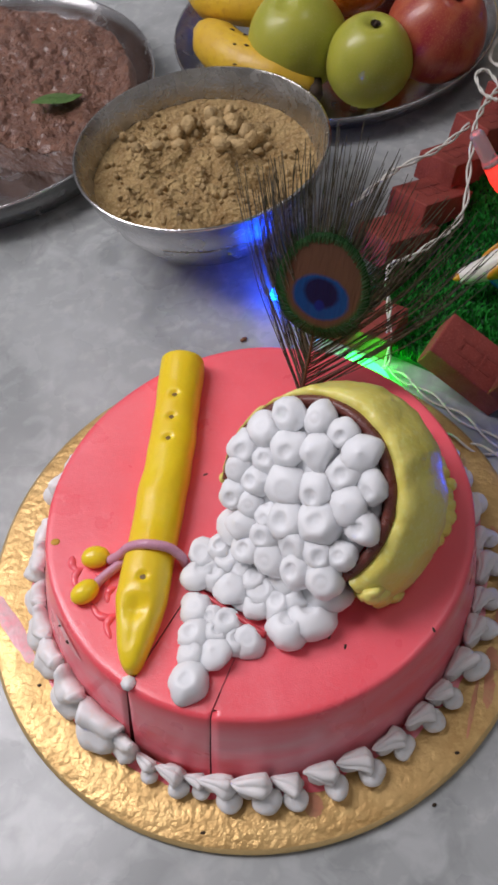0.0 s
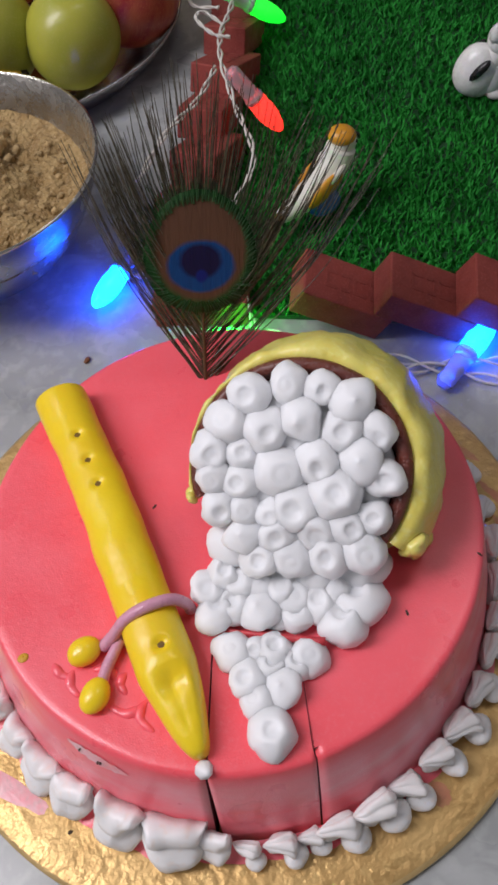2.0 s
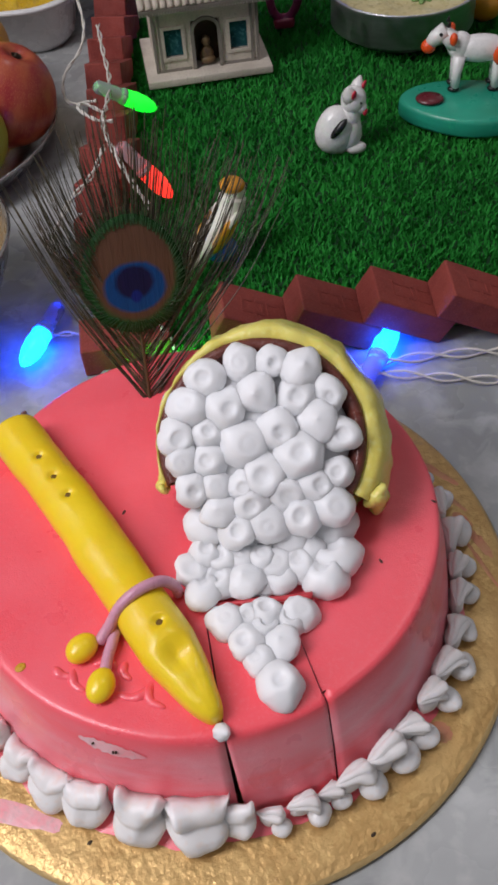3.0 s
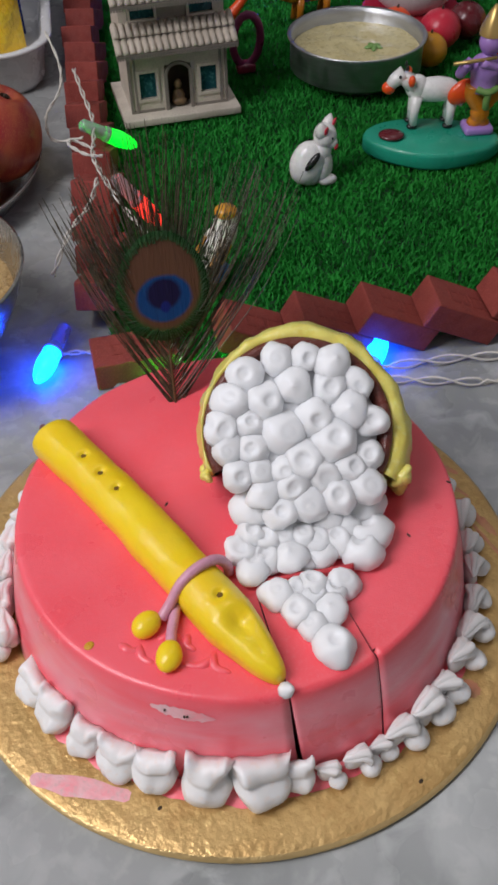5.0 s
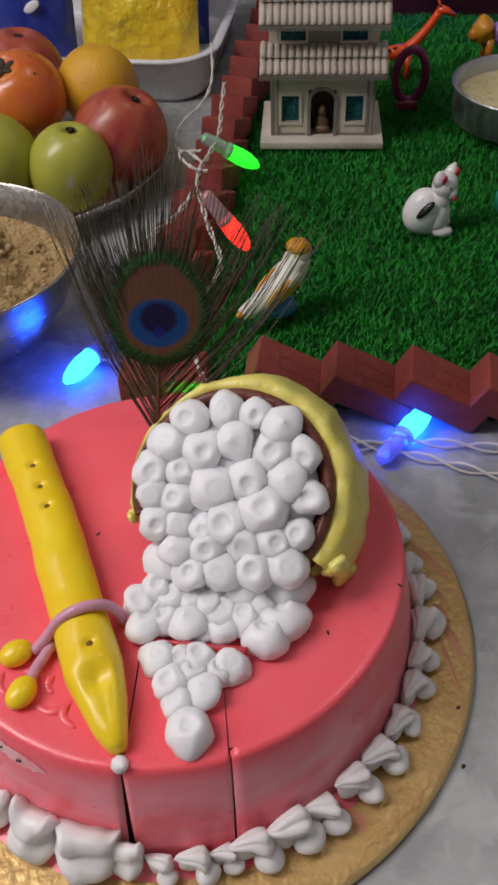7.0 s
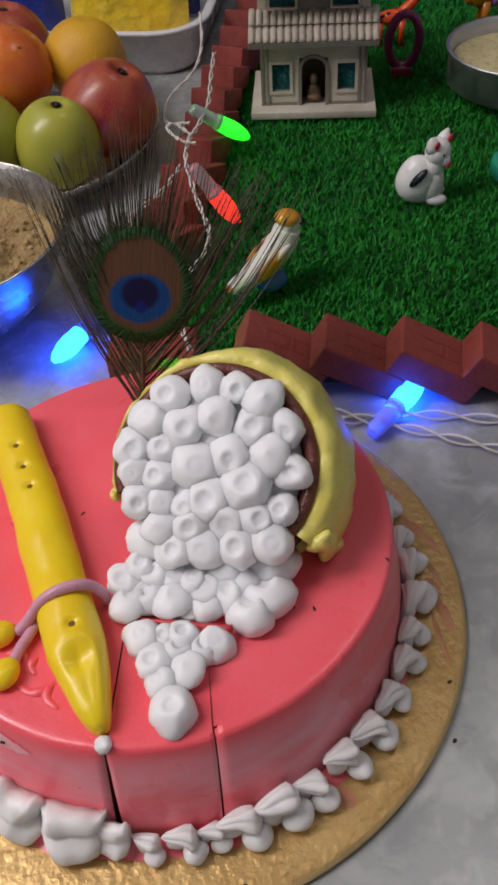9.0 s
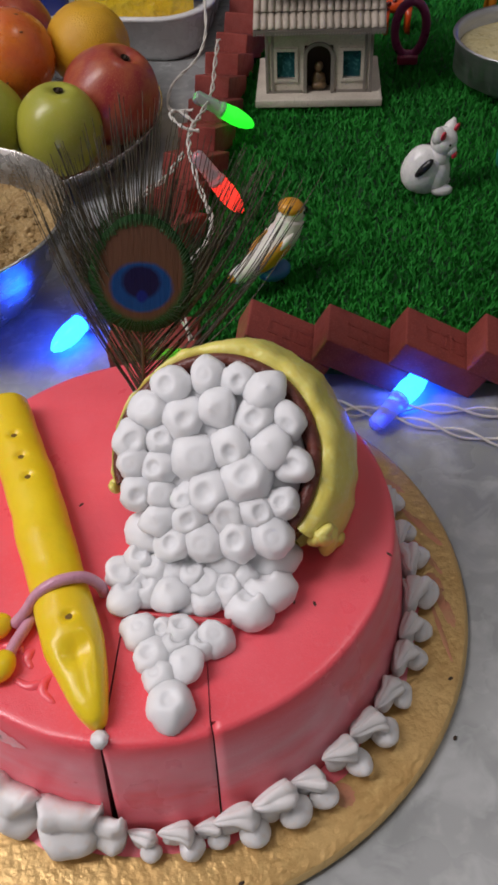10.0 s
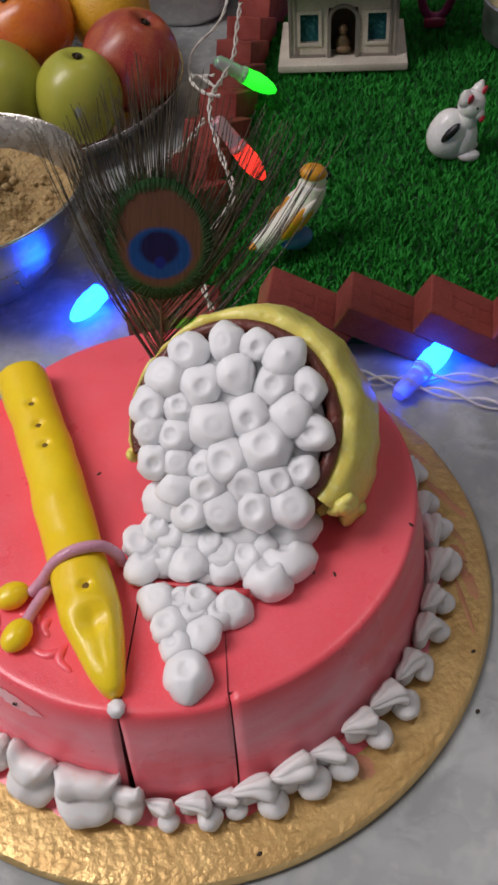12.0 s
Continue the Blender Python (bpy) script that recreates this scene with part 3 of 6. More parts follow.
def pot():
    root = thing("clay_pot", "dark clay pot lying tipped on the cake, coated in yellow cream", "pot", POT_M)
    prof = [(0.0325, -0.004), (0.0345, 0.0005), (0.0365, 0.0012), (0.0382, 0.0), (0.0388, -0.003), (0.0380, -0.008), (0.0400, -0.016), (0.0395, -0.028), (0.0330, -0.040), (0.020, -0.047), (0, -0.048)]
    part("pot_body", lathe(prof + [(0.018, -0.044), (0.030, -0.038), (0.0365, -0.027), (0.0370, -0.016), (0.0345, -0.009), (0.0325, -0.004)], 64, a0=POT_A0, a1=POT_A1), M_CLAY, root)
    # the coat: thick smears that end in an uneven skirt on the cake
    bm = bmesh.new()
    n, rings = 96, []
    outer = [(0.0384, -0.0016), (0.0412, -0.0004), (0.0440, -0.0022), (0.0462, -0.0070), (0.0478, -0.0130), (0.0490, -0.0200), (0.0492, -0.0270), (0.0480, -0.0340), (0.0440, -0.0420), (0.036, -0.0490), (0.020, -0.0540), (0, -0.0550)]
    for j, (r, z) in enumerate(outer):
        if r == 0:
            rings.append([bm.verts.new((0, 0, z))])
            continue
        ring = []
        for i in range(n):
            a = COAT_A0 + (POT_A1 - COAT_A0) * i / (n - 1)
            low = max(0.0, -cos(a)) * 1.6
            k = 1 + 0.035 * noise.noise(Vector((3 * cos(a), 3 * sin(a), z * 60))) * min(1, j / 2) + 0.02 * noise.noise(Vector((9 * cos(a), 9 * sin(a), z * 150))) * min(1, j / 2)
            k -= (0.075 + 0.03 * noise.noise(Vector((8 * cos(a), 8 * sin(a), 7)))) * low * min(1, j / 3)
            k += 0.08 * max(0.0, 1 - i / 26) ** 1.3 * min(1, j / 4)
            k -= 0.025 * min(1, j / 3)
            end = min(1, min(i, n - 1 - i) / 9)
            k = k * (0.96 + 0.04 * end ** 0.5) if j > 0 else k
            zz = z + 0.0012 * noise.noise(Vector((5 * cos(a), 5 * sin(a), 2.0))) * (j < 4)
            ring.append(bm.verts.new((r * k * cos(a), r * k * sin(a), zz)))
        rings.append(ring)
    for a, b in zip(rings, rings[1:]):
        for i in range(n - 1):
            vs = list(dict.fromkeys([a[i % len(a)], a[(i + 1) % n % len(a)], b[(i + 1) % n % len(b)], b[i % len(b)]]))
            bm.faces.new(vs)
    for v in bm.verts:
        w = POT_M @ v.co
        if w.z < TOP - 0.001:
            w.z = TOP - 0.001
            v.co = POT_M.inverted() @ w
    part("cream_coat", bm, M_YCREAM, root, "smeared yellow cream coat")
    # thick rounded ends of the coat
    for k in range(13):
        rng = random.Random(40 + k)
        a = COAT_A0 + rng.uniform(0.03, 0.10) if k < 9 else POT_A1 - rng.uniform(-0.02, 0.10)
        z = -0.006 - 0.0040 * (k if k < 9 else k - 9)
        bm = bmesh.new()
        wide, z = (outer[3 + k * 7 // 9][0], outer[3 + k * 7 // 9][1]) if k < 9 else (0.0415, z)
        add_blob(bm, (wide * cos(a), wide * sin(a), z), tuple((1.1 if k < 9 else 0.55) * q for q in (rng.uniform(0.0042, 0.0058), rng.uniform(0.0028, 0.0042), 0.0052)), (0, 0, rng.uniform(0, 180)), n=10, rough=0.35, scale=170)
        part("cream_drip", bm, M_YCREAM, root)
    # ragged drips where the coat meets the icing
    inv = POT_M.inverted()
    for k in range(22):
        a = radians(-62 + 150 * k / 21)
        rng = random.Random(k)
        bm = bmesh.new()
        base = Vector((0.0445, 0.0085, 0)) + Vector((cos(a - 0.75), sin(a - 0.75), 0)) * (0.0425 + rng.uniform(-0.0015, 0.002))
        add_blob(bm, inv @ Vector((base.x, base.y, TOP + 0.002)), (rng.uniform(0.003, 0.006), rng.uniform(0.003, 0.005), rng.uniform(0.003, 0.005)), (rng.uniform(0, 90), 40, rng.uniform(0, 180)), n=10, rough=0.3, scale=180)
        part("cream_drip", bm, M_YCREAM, root)
    return root


pot()

MOUTH = [(-20.2, 23.2, 6.2), (-7.2, 29.1, 5.7), (4.1, 29.3, 5.1), (14.6, 26.6, 6.4), (24.5, 17.2, 5.6), (29.0, 2.4, 6.0), (27.4, -11.9, 5.3), (-26.4, 12.5, 6.6), (-12.8, 12.4, 6.6),
         (-1.3, 17.5, 6.8), (12.9, 16.2, 6.4), (-31.1, 2.0, 6.1), (-19.6, 3.3, 5.5), (-28.7, -6.8, 5.8), (-19.2, -6.7, 5.5), (-6.1, -1.1, 7.5), (6.0, 4.2, 6.7), (20.0, 7.1, 6.4),
         (13.7, -4.1, 7.8), (1.8, -12.2, 7.4), (-25.3, -17.4, 5.8), (-16.1, -15.9, 5.2), (-6.8, -15.7, 5.2),
         (-15.5, -24.5, 6.0), (-3.5, -22.5, 6.2), (8.5, -19.5, 6.2), (20.0, -16.5, 6.4), (2.5, -30.0, 6.2), (14.5, -27.0, 6.6), (25.5, -23.5, 6.2), (-9.0, -32.0, 6.0)]
SPILL = [(-1, -10, 60, 7.7), (15, -18, 60, 6.7), (4, -19, 58, 5.9), (21, -24, 60, 6.3), (33, -28, 61, 8.1), (35, -40, 57, 7.6), (19, -35, 56, 7.6), (9, -27, 56, 5.8), (-16, -20, 54, 5.8),
         (-9, -18, 56, 5.6), (0, -28, 54, 6.2), (-11, -29, 53, 6.2), (9, -38, 53, 6.8), (28, -49, 53, 8.1), (-4, -35.5, 53, 6.3), (-18, -28.5, 53, 5.9), (6, -43.5, 53, 5.3), (18, -54, 53, 7.0),
         (5, -33, 55, 5.6), (14, -44, 54, 6.0), (22, -43, 55, 5.8), (23, -32, 55, 4.8), (-5, -24, 55, 5.4), (10, -23, 58, 5.4)]
SLICE = [(-19.5, -42.5, 50, 6.2), (-7.3, -49.8, 50, 5.8), (2.2, -58, 50, 5.9), (-19, -54, 50, 6.2), (-11, -62, 50, 6.1), (-21.5, -73, 50, 7.0), (-11, -53.5, 50, 5.2), (-3, -57.5, 50, 5.0), (-20, -62, 50, 5.4), (-13, -47, 50, 4.8)]


def poured_cream():
    root = thing("poured_cream", "white piped cream dollops spilling from the pot over the cake", "cream", pose(0, 0, 0))
    # the mass under the dollops
    bm = bmesh.new()
    add_blob(bm, POT_C - POT_N * 0.003, (0.0325, 0.0325, 0.0055), (0, 0, 0), n=18)
    for v in bm.verts:
        v.co = POT_M @ Vector(((v.co - POT_C + POT_N * 0.003).x, (v.co - POT_C + POT_N * 0.003).y, (v.co - POT_C + POT_N * 0.003).z - 0.003))
    add_blob(bm, (0.010, -0.026, 0.049), (0.026, 0.022, 0.0065), (0, 0, -35), n=16, rough=0.1)
    add_blob(bm, (0.014, -0.024, 0.051), (0.018, 0.014, 0.0050), (12, 0, -35), n=16, rough=0.1)
    add_blob(bm, (0.0190, -0.0200, 0.0560), (0.024, 0.015, 0.009), (0, 0, 48 - 90), n=16, rough=0.1)
    part("cream_bed", bm, M_CREAM, root)
    k = 0
    for a, b, r in MOUTH:
        dist = math.hypot(a, b) / 36
        c = POT_M @ Vector((a / 1000, b / 1000, 0.0040 - 0.002 * dist))
        put_dollop(root, c, r * 1.14 / 1000, POT_N, k)
        k += 1
    for x, y, z, r in SPILL:
        up = Vector((-0.12, -0.15, 0.9)) if z > 55 else Vector((0, 0, 1))
        put_dollop(root, Vector((x, y, z - 2.5)) / 1000, r * 1.16 / 1000, up, k)
        k += 1
    # a dark blob painted in for the shaded hollow between the dollops
    bm = bmesh.new()
    add_blob(bm, (0.0262, -0.0378, 0.0620), (0.0034, 0.0015, 0.0020), (0, 0, -25), n=8)
    part("gap", bm, M_CLAY, root, "small dark blob standing in for the shade between the dollops")
    for x, y, z, r in SLICE:
        put_dollop(root, Vector((x, y, z - 1.5)) / 1000, r * 1.08 / 1000, (0, 0, 1), k)
        k += 1
    return root


poured_cream()


def border():
    root = thing("cream_border", "row of white piped cream shells round the foot of the cake", "cream", pose(0, 0, 0))
    rng = random.Random(5)

    def ruffle(bm, o, amount, freq=130):
        for v in bm.verts:
            q = v.co
            v.co = q + Vector((noise.noise(q * freq + Vector((o, 0, 0))), noise.noise(q * freq + Vector((0, o, 0))), noise.noise(q * freq + Vector((0, 0, o))))) * amount
            v.co.z = max(v.co.z, 0.0002)

    def pillow(bm, half, tall, o, left_tip, right_tip):
        """A broad squeezed cushion with a fold across its middle and torn points on its upper corners."""
        prof = [(-0.0060, 0.0150), (-0.0030, 0.0172), (0.0002, 0.0178), (0.0028, 0.0166), (0.0042, 0.0146), (0.0046, 0.0126), (0.0042, 0.0110), (0.0050, 0.0101), (0.0074, 0.0088), (0.0088, 0.0066), (0.0090, 0.0044), (0.0080, 0.0018), (0.0066, 0.0)]
        wide = [1.0, 1.0, 0.99, 0.97, 0.95, 0.92, 0.90, 0.93, 0.98, 1.0, 0.98, 0.93, 0.88]
        n, rows = 22, []
        for i in range(n + 1):
            u = -1 + 2 * i / n
            round_ = (1 - abs(u) ** 3.2) ** 0.55 if abs(u) < 1 else 0.0
            tip = left_tip * math.exp(-((u + 0.78) / 0.20) ** 2) + right_tip * math.exp(-((u - 0.78) / 0.20) ** 2)
            row = []
            for (x, z), w in zip(prof, wide):
                x = -0.006 + (x + 0.006) * (0.15 + 0.85 * round_)
                up = z + (tip + 0.0010 * sin(u * 4 + o)) * max(0, (z - 0.011) / 0.007)
                row.append(bm.verts.new((x, u * half * w, up * tall)))
            rows.append(row)
        for p, q in zip(rows, rows[1:]):
            for k in range(len(prof) - 1):
                bm.faces.new((p[k], q[k], q[k + 1], p[k + 1]))
        bm.faces.new([r[0] for r in rows] + [r[-1] for r in reversed(rows)])
        bm.faces.new(rows[0])
        bm.faces.new(rows[-1])

    def shell(bm, a, b, fat, lobes, o):
        """A ridged teardrop squeezed from a star nozzle: a round bulb at a, drawn out to a thin tail at b."""
        a, b = Vector(a), Vector(b)
        d = (b - a).normalized()
        side = d.cross(Vector((0, 0, 1))).normalized()
        up = side.cross(d)
        n, segs, rings = 56, 18, []
        for i in range(segs + 1):
            s = i / segs
            r = fat * (min(1, (s / 0.22 + 0.002) ** 0.5) if s < 0.22 else max(0.10, ((1 - s) / 0.78) ** 0.62))
            c = a + (b - a) * s + up * (0.0016 * sin(pi * s))
            ring = []
            for k in range(n):
                t = 2 * pi * k / n + 0.9 * s
                g = 1 - 0.30 * (1 - abs(cos(lobes * 0.5 * t + o))) ** 1.6
                ring.append(bm.verts.new(c + r * g * (cos(t) * side + 0.92 * sin(t) * up)))
            rings.append(ring)
        for p, q in zip(rings, rings[1:]):
            for k in range(n):
                bm.faces.new((p[k], p[(k + 1) % n], q[(k + 1) % n], q[k]))
        bm.faces.new(rings[0])
        bm.faces.new(rings[-1])

    pillows, sweeps = [], []
    for s in range(6):
        o = s * 9.0
        bm = bmesh.new()
        pillow(bm, 0.0088 + 0.0012 * ((s * 2) % 3), 0.95 + 0.07 * (s % 3), o, 0.0034 * ((s + 1) % 2), 0.0040 * (s % 3 != 1))
        ruffle(bm, o, 0.0022)
        pillows.append(finish(bm, "cream_shell", M_CREAM_EDGE))
        # a ridged peak drawn up the side of the cake over a round lobe on the board
        bm = bmesh.new()
        add_blob(bm, (0.0012, -0.0005, 0.0060), (0.0044, 0.0078, 0.0058), n=12)
        add_blob(bm, (0.0078, 0.0034 + 0.0006 * (s % 3), 0.0042), (0.0056, 0.0060, 0.0048), (0, 0, 15), n=16)
        shell(bm, (0.0044, 0.0070, 0.0086), (0.0002, -0.0092, 0.0118 + 0.0008 * (s % 3)), 0.0060, 5, o)
        ruffle(bm, o, 0.0014)
        sweeps.append(finish(bm, "cream_shell", M_CREAM_EDGE))

    def put(a, mesh, r, sx, sy, sz, turn=0.0):
        ob = new("cream_shell", mesh)
        ob.parent = root
        ob.matrix_local = pose(r * cos(radians(a)), r * sin(radians(a)), 0.0044, 0, 0, a + turn) @ Matrix.Diagonal((sx, sy, sz, 1))

    a, i = -129.5, 0
    while a > -197:
        k = 1.0 if a > -152 else 0.80
        put(a, pillows[(i * 5 + 1) % 6], 0.1020, k * 1.06, k * rng.uniform(0.98, 1.10), k * rng.uniform(0.95, 1.08), rng.uniform(-7, 7))
        a -= 11.3 * k * rng.uniform(0.95, 1.06)
        i += 1
    for a, k, m in ((-121.8, 0.62, pillows[2]), (-115.2, 0.60, sweeps[1]), (-108.8, 0.74, sweeps[4]), (-103.2, 0.60, sweeps[0])):
        put(a, m, 0.1020, k, k, k * 1.15, rng.uniform(-10, 10))
    a, i = -97.6, 0
    while a < 162:
        k = rng.uniform(0.80, 0.98)
        put(a, sweeps[(i * 5 + 2) % 6], 0.1022, k, k * rng.uniform(0.9, 1.1), k * rng.uniform(0.92, 1.08), rng.uniform(-12, 12))
        a += 8.2 * rng.uniform(0.90, 1.12)
        i += 1
    return root


border()


# ---- the flute of fondant with its ribbon ----
def flute():
    root = thing("fondant_flute", "glossy yellow fondant flute with round finger holes lying on the cake", "cake decoration", pose(0, 0, 0))
    a, b = Vector((-0.0300, 0.0905)), Vector((-0.0435, -0.0690))
    d = (b - a).normalized()
    side = Vector((-d.y, d.x))
    bm = bmesh.new()
    rings, n, segs = [], 48, 220
    holes = [(0.030, 0.0), (0.0425, 0.0), (0.0545, 0.0), (0.1235, 0.001)]
    L = (b - a).length
    for i in range(segs + 1):
        t = i / segs
        s = t * L
        w = 0.0104 * (1 + 0.05 * noise.noise(Vector((t * 7, 0, 0)))) * min(1, (s / 0.004 + 0.04) ** 0.4)
        h = 0.0148 * min(1, (s / 0.004 + 0.04) ** 0.5)
        if s > L - 0.030:
            k = (L - s) / 0.030
            w *= 0.10 + 0.90 * k ** 0.50
            h *= 0.30 + 0.70 * k ** 0.5
        bend = 0.0012 * sin(t * 5) + 0.0006 * noise.noise(Vector((t * 11, 3, 0)))
        h *= 1 + 0.06 * noise.noise(Vector((t * 9, 0, 5)))
        c = a + d * s + side * bend
        ring = []
        for q in range(n):
            ang = 2 * pi * q / n
            x, z = w * cos(ang), max(-0.35, sin(ang))
            zz = TOP + h * (0.42 + 0.58 * z) if z > 0 else TOP + h * (0.42 + 1.2 * z)
            if z > 0.3 and s > L - 0.040:
                zz -= (0.0036 * math.exp(-((s - L + 0.0235) / 0.0048) ** 2) + 0.0012 * math.exp(-((s - L + 0.013) / 0.007) ** 2)) * max(0, 1 - abs(x) / (w * 0.62)) ** 0.8
            for hs, ho in holes:
                zz -= 0.0018 * math.exp(-(((s - hs) ** 2 + (x - ho) ** 2) / 0.0020 ** 2) ** 1.5) if z > 0 else 0
            ring.append(bm.verts.new((c.x + side.x * x, c.y + side.y * x, zz)))
        rings.append(ring)
    for p, q in zip(rings, rings[1:]):
        for k in range(n):
            bm.faces.new((p[k], p[(k + 1) % n], q[(k + 1) % n], q[k]))
    bm.faces.new(rings[0])
    bm.faces.new(rings[-1])
    part("flute_body", bm, M_FONDANT, root)
    # dark discs in the dents put the shade of each hole into the colour
    for s, o in holes:
        c = a + d * s + side * (o + 0.0012 * sin(s / L * 5) + 0.0006 * noise.noise(Vector((s / L * 11, 3, 0))))
        bm = bmesh.new()
        m = pose(c.x, c.y, TOP + 0.0148 * (1 + 0.06 * noise.noise(Vector((s / L * 9, 0, 5)))) - 0.0015, 0, 0, 20)
        add_lathe(bm, [(0, 0.0001), (0.0007, 0.0001), (0.0012, 0.0001), (0.0015, 0.00005), (0.0016, -0.0006)], 18, m)
        part("finger_hole_shade", bm, M_DENT_SHADE, root, "round finger hole with its shade painted dark")
    return root


def ribbon():
    root = thing("fondant_ribbon", "thin lilac fondant cord tied over the flute, with yellow tassels", "cake decoration", pose(0, 0, 0))
    z = TOP
    bm = bmesh.new()
    add_tube(bm, spline([(-0.0250, -0.0215, z + 0.002), (-0.0258, -0.0212, z + 0.0075), (-0.0300, -0.0200, z + 0.0138), (-0.0385, -0.0192, z + 0.0163), (-0.0465, -0.0182, z + 0.0130), (-0.0525, -0.0180, z + 0.0060), (-0.0580, -0.0185, z + 0.0022)], 6), 0.0021, 10)
    part("cord", bm, M_RIBBON, root)
    bm = bmesh.new()
    add_tube(bm, spline([(-0.0500, -0.0180, z + 0.0030), (-0.0545, -0.0220, z + 0.0028), (-0.0600, -0.0265, z + 0.0024), (-0.0630, -0.0300, z + 0.0024)], 6), 0.0021, 10)
    part("cord", bm, M_RIBBON, root)
    for x, y, rz, r in ((-0.0640, -0.0165, 8, 0.0054), (-0.0670, -0.0330, 38, 0.0056)):
        bm = bmesh.new()
        add_blob(bm, (x, y, z + 0.0030), (r * 1.18, r * 0.92, 0.0042), (0, 0, rz), n=14, rough=0.12, scale=120)
        part("tassel", bm, M_FONDANT, root, "flattened yellow fondant ball")
    bm = bmesh.new()
    add_blob(bm, (-0.0838, -0.0068, z), (0.0021, 0.0017, 0.0005), n=8)
    part("colour_spot", bm, M_LEMON, root, "small orange spot of colour")
    bm = bmesh.new()
    add_lathe(bm, [(0, -0.0015), (0.0027, -0.001), (0.0028, 0.0002), (0.0019, 0.0018), (0.0009, 0.0034), (0, 0.0040)], 8, pose(-0.0458, -0.0720, TOP, 38, 10, 0) @ Matrix.Scale(1.15, 4))
    part("cream_tip", bm, M_CREAM, root, "small white cream point")


flute()
ribbon()


# ---- the peacock feather stuck in the cake ----
def feather():
    base, eye = Vector((0.0255, 0.066, 0.040)), Vector((0.0398, 0.0850, 0.0962))
    up = (eye - base).normalized()
    view = Vector((-0.10, -0.30, 0.36)) - eye
    nrm = (view - up * view.dot(up)).normalized()
    rt = up.cross(nrm)
    m = Matrix.Translation(eye) @ Matrix((rt, up, nrm)).transposed().to_4x4()
    root = thing("peacock_feather", "peacock feather with a blue eye standing in the cake", "feather", m)
    low = -(eye - base).length
    bm = bmesh.new()
    add_tube(bm, [(0, low + (-low + 0.004) * i / 10, -0.0006) for i in range(11)], [0.0009 - 0.0005 * i / 10 for i in range(11)], 8)
    part("shaft", bm, M_RACHIS, root)
    rng = random.Random(11)

    def strand(bm, pts, r0, r1):
        k = len(pts)
        add_tube(bm, pts, [r0 + (r1 - r0) * i / (k - 1) for i in range(k)], 3, caps=False)

    shaped = []
    for sgn, spread in ((-1, 0.046), (1, 0.070)):
        # long strands that leave the shaft low and sweep out beside the eye
        for i in range(40):
            t = i / 39
            y0 = low + 0.002 + (-low - 0.016) * t + rng.uniform(-0.0006, 0.0006)
            reach = sgn * spread * (1.0 - 0.42 * t) * rng.uniform(0.86, 1.08)
            rise = (0.098 - 0.034 * t) * rng.uniform(0.84, 1.06)
            zz = rng.uniform(-0.010, 0.004)
            shaped.append(spline([(0, y0, -0.001), (reach * 0.34, y0 + rise * 0.27, zz * 0.3 - 0.0015), (reach * 0.70, y0 + rise * 0.60, zz * 0.7), (reach * rng.uniform(0.94, 1.06), y0 + rise, zz)], 5))
        # strands round the eye that bow outwards, then up
        for i in range(34):
            t = i / 33
            a = radians(-70 + 132 * t) + rng.uniform(-0.02, 0.02)
            p0 = Vector((sgn * 0.0200 * cos(a), 0.0014 + 0.0238 * sin(a), -0.0004))
            d = Vector((sgn * (0.62 - 0.40 * t), 1.0, 0)).normalized()
            l = rng.uniform(0.030, 0.047) * (1.05 - 0.15 * t)
            zz = rng.uniform(-0.006, 0.005)
            bow = Vector((sgn * 0.0035 * (1 - t), 0, 0))
            shaped.append(spline([p0 * 0.85, p0, p0 + d * l * 0.5 + bow + Vector((0, 0, zz * 0.4)), p0 + d * l + Vector((sgn * rng.uniform(-0.003, 0.002), 0, zz))], 5))
    for i in range(46):
        t = i / 45
        a = radians(52 + 76 * t) + rng.uniform(-0.02, 0.02)
        p0 = Vector((0.0190 * cos(a), 0.0014 + 0.0238 * sin(a), -0.0004))
        d = Vector((cos(a) * 0.35, 1.0, 0)).normalized()
        l = rng.uniform(0.028, 0.048)
        zz = rng.uniform(-0.006, 0.005)
        bend = rng.uniform(-0.003, 0.003)
        shaped.append(spline([p0 * 0.85, p0, p0 + d * l * 0.5 + Vector((bend * 0.3, 0, zz * 0.4)), p0 + d * l + Vector((bend, 0, zz))], 5))
    for pts in shaped:
        bm = bmesh.new()
        strand(bm, pts, 0.00042, 0.00016)
        part("barb", bm, M_BARB, root)
    # the fine fuzz beside the strands
    bm = bmesh.new()
    for k in range(130):
        pts = shaped[rng.randrange(len(shaped))]
        off = Vector((rng.uniform(-0.0012, 0.0012), rng.uniform(-0.0012, 0.0012), rng.uniform(-0.001, 0.001)))
        cut = rng.randrange(9, len(pts))
        strand(bm, [p + off * (i / 8) for i, p in enumerate(pts[:cut])], 0.00022, 0.00008)
    tagged(part("barb_fuzz", bm, M_BARB, root, "fine olive-brown fuzz"), kind="stuff")

    def disc(name, sx, sy, oy, z, mat, notch=0.0, label=""):
        bm = bmesh.new()
        mid = bm.verts.new((0, oy, z + 0.0004))
        loops = []
        for f in (0.5, 0.85, 1.0):
            ring = []
            for i in range(72):
                a = 2 * pi * i / 72
                k = 1 + 0.02 * noise.noise(Vector((4 * cos(a), 4 * sin(a), z * 900)))
                if notch:
                    k -= notch * math.exp(-((a - 1.5 * pi) / 0.42) ** 2)
                egg = 1 - 0.10 * sin(a)
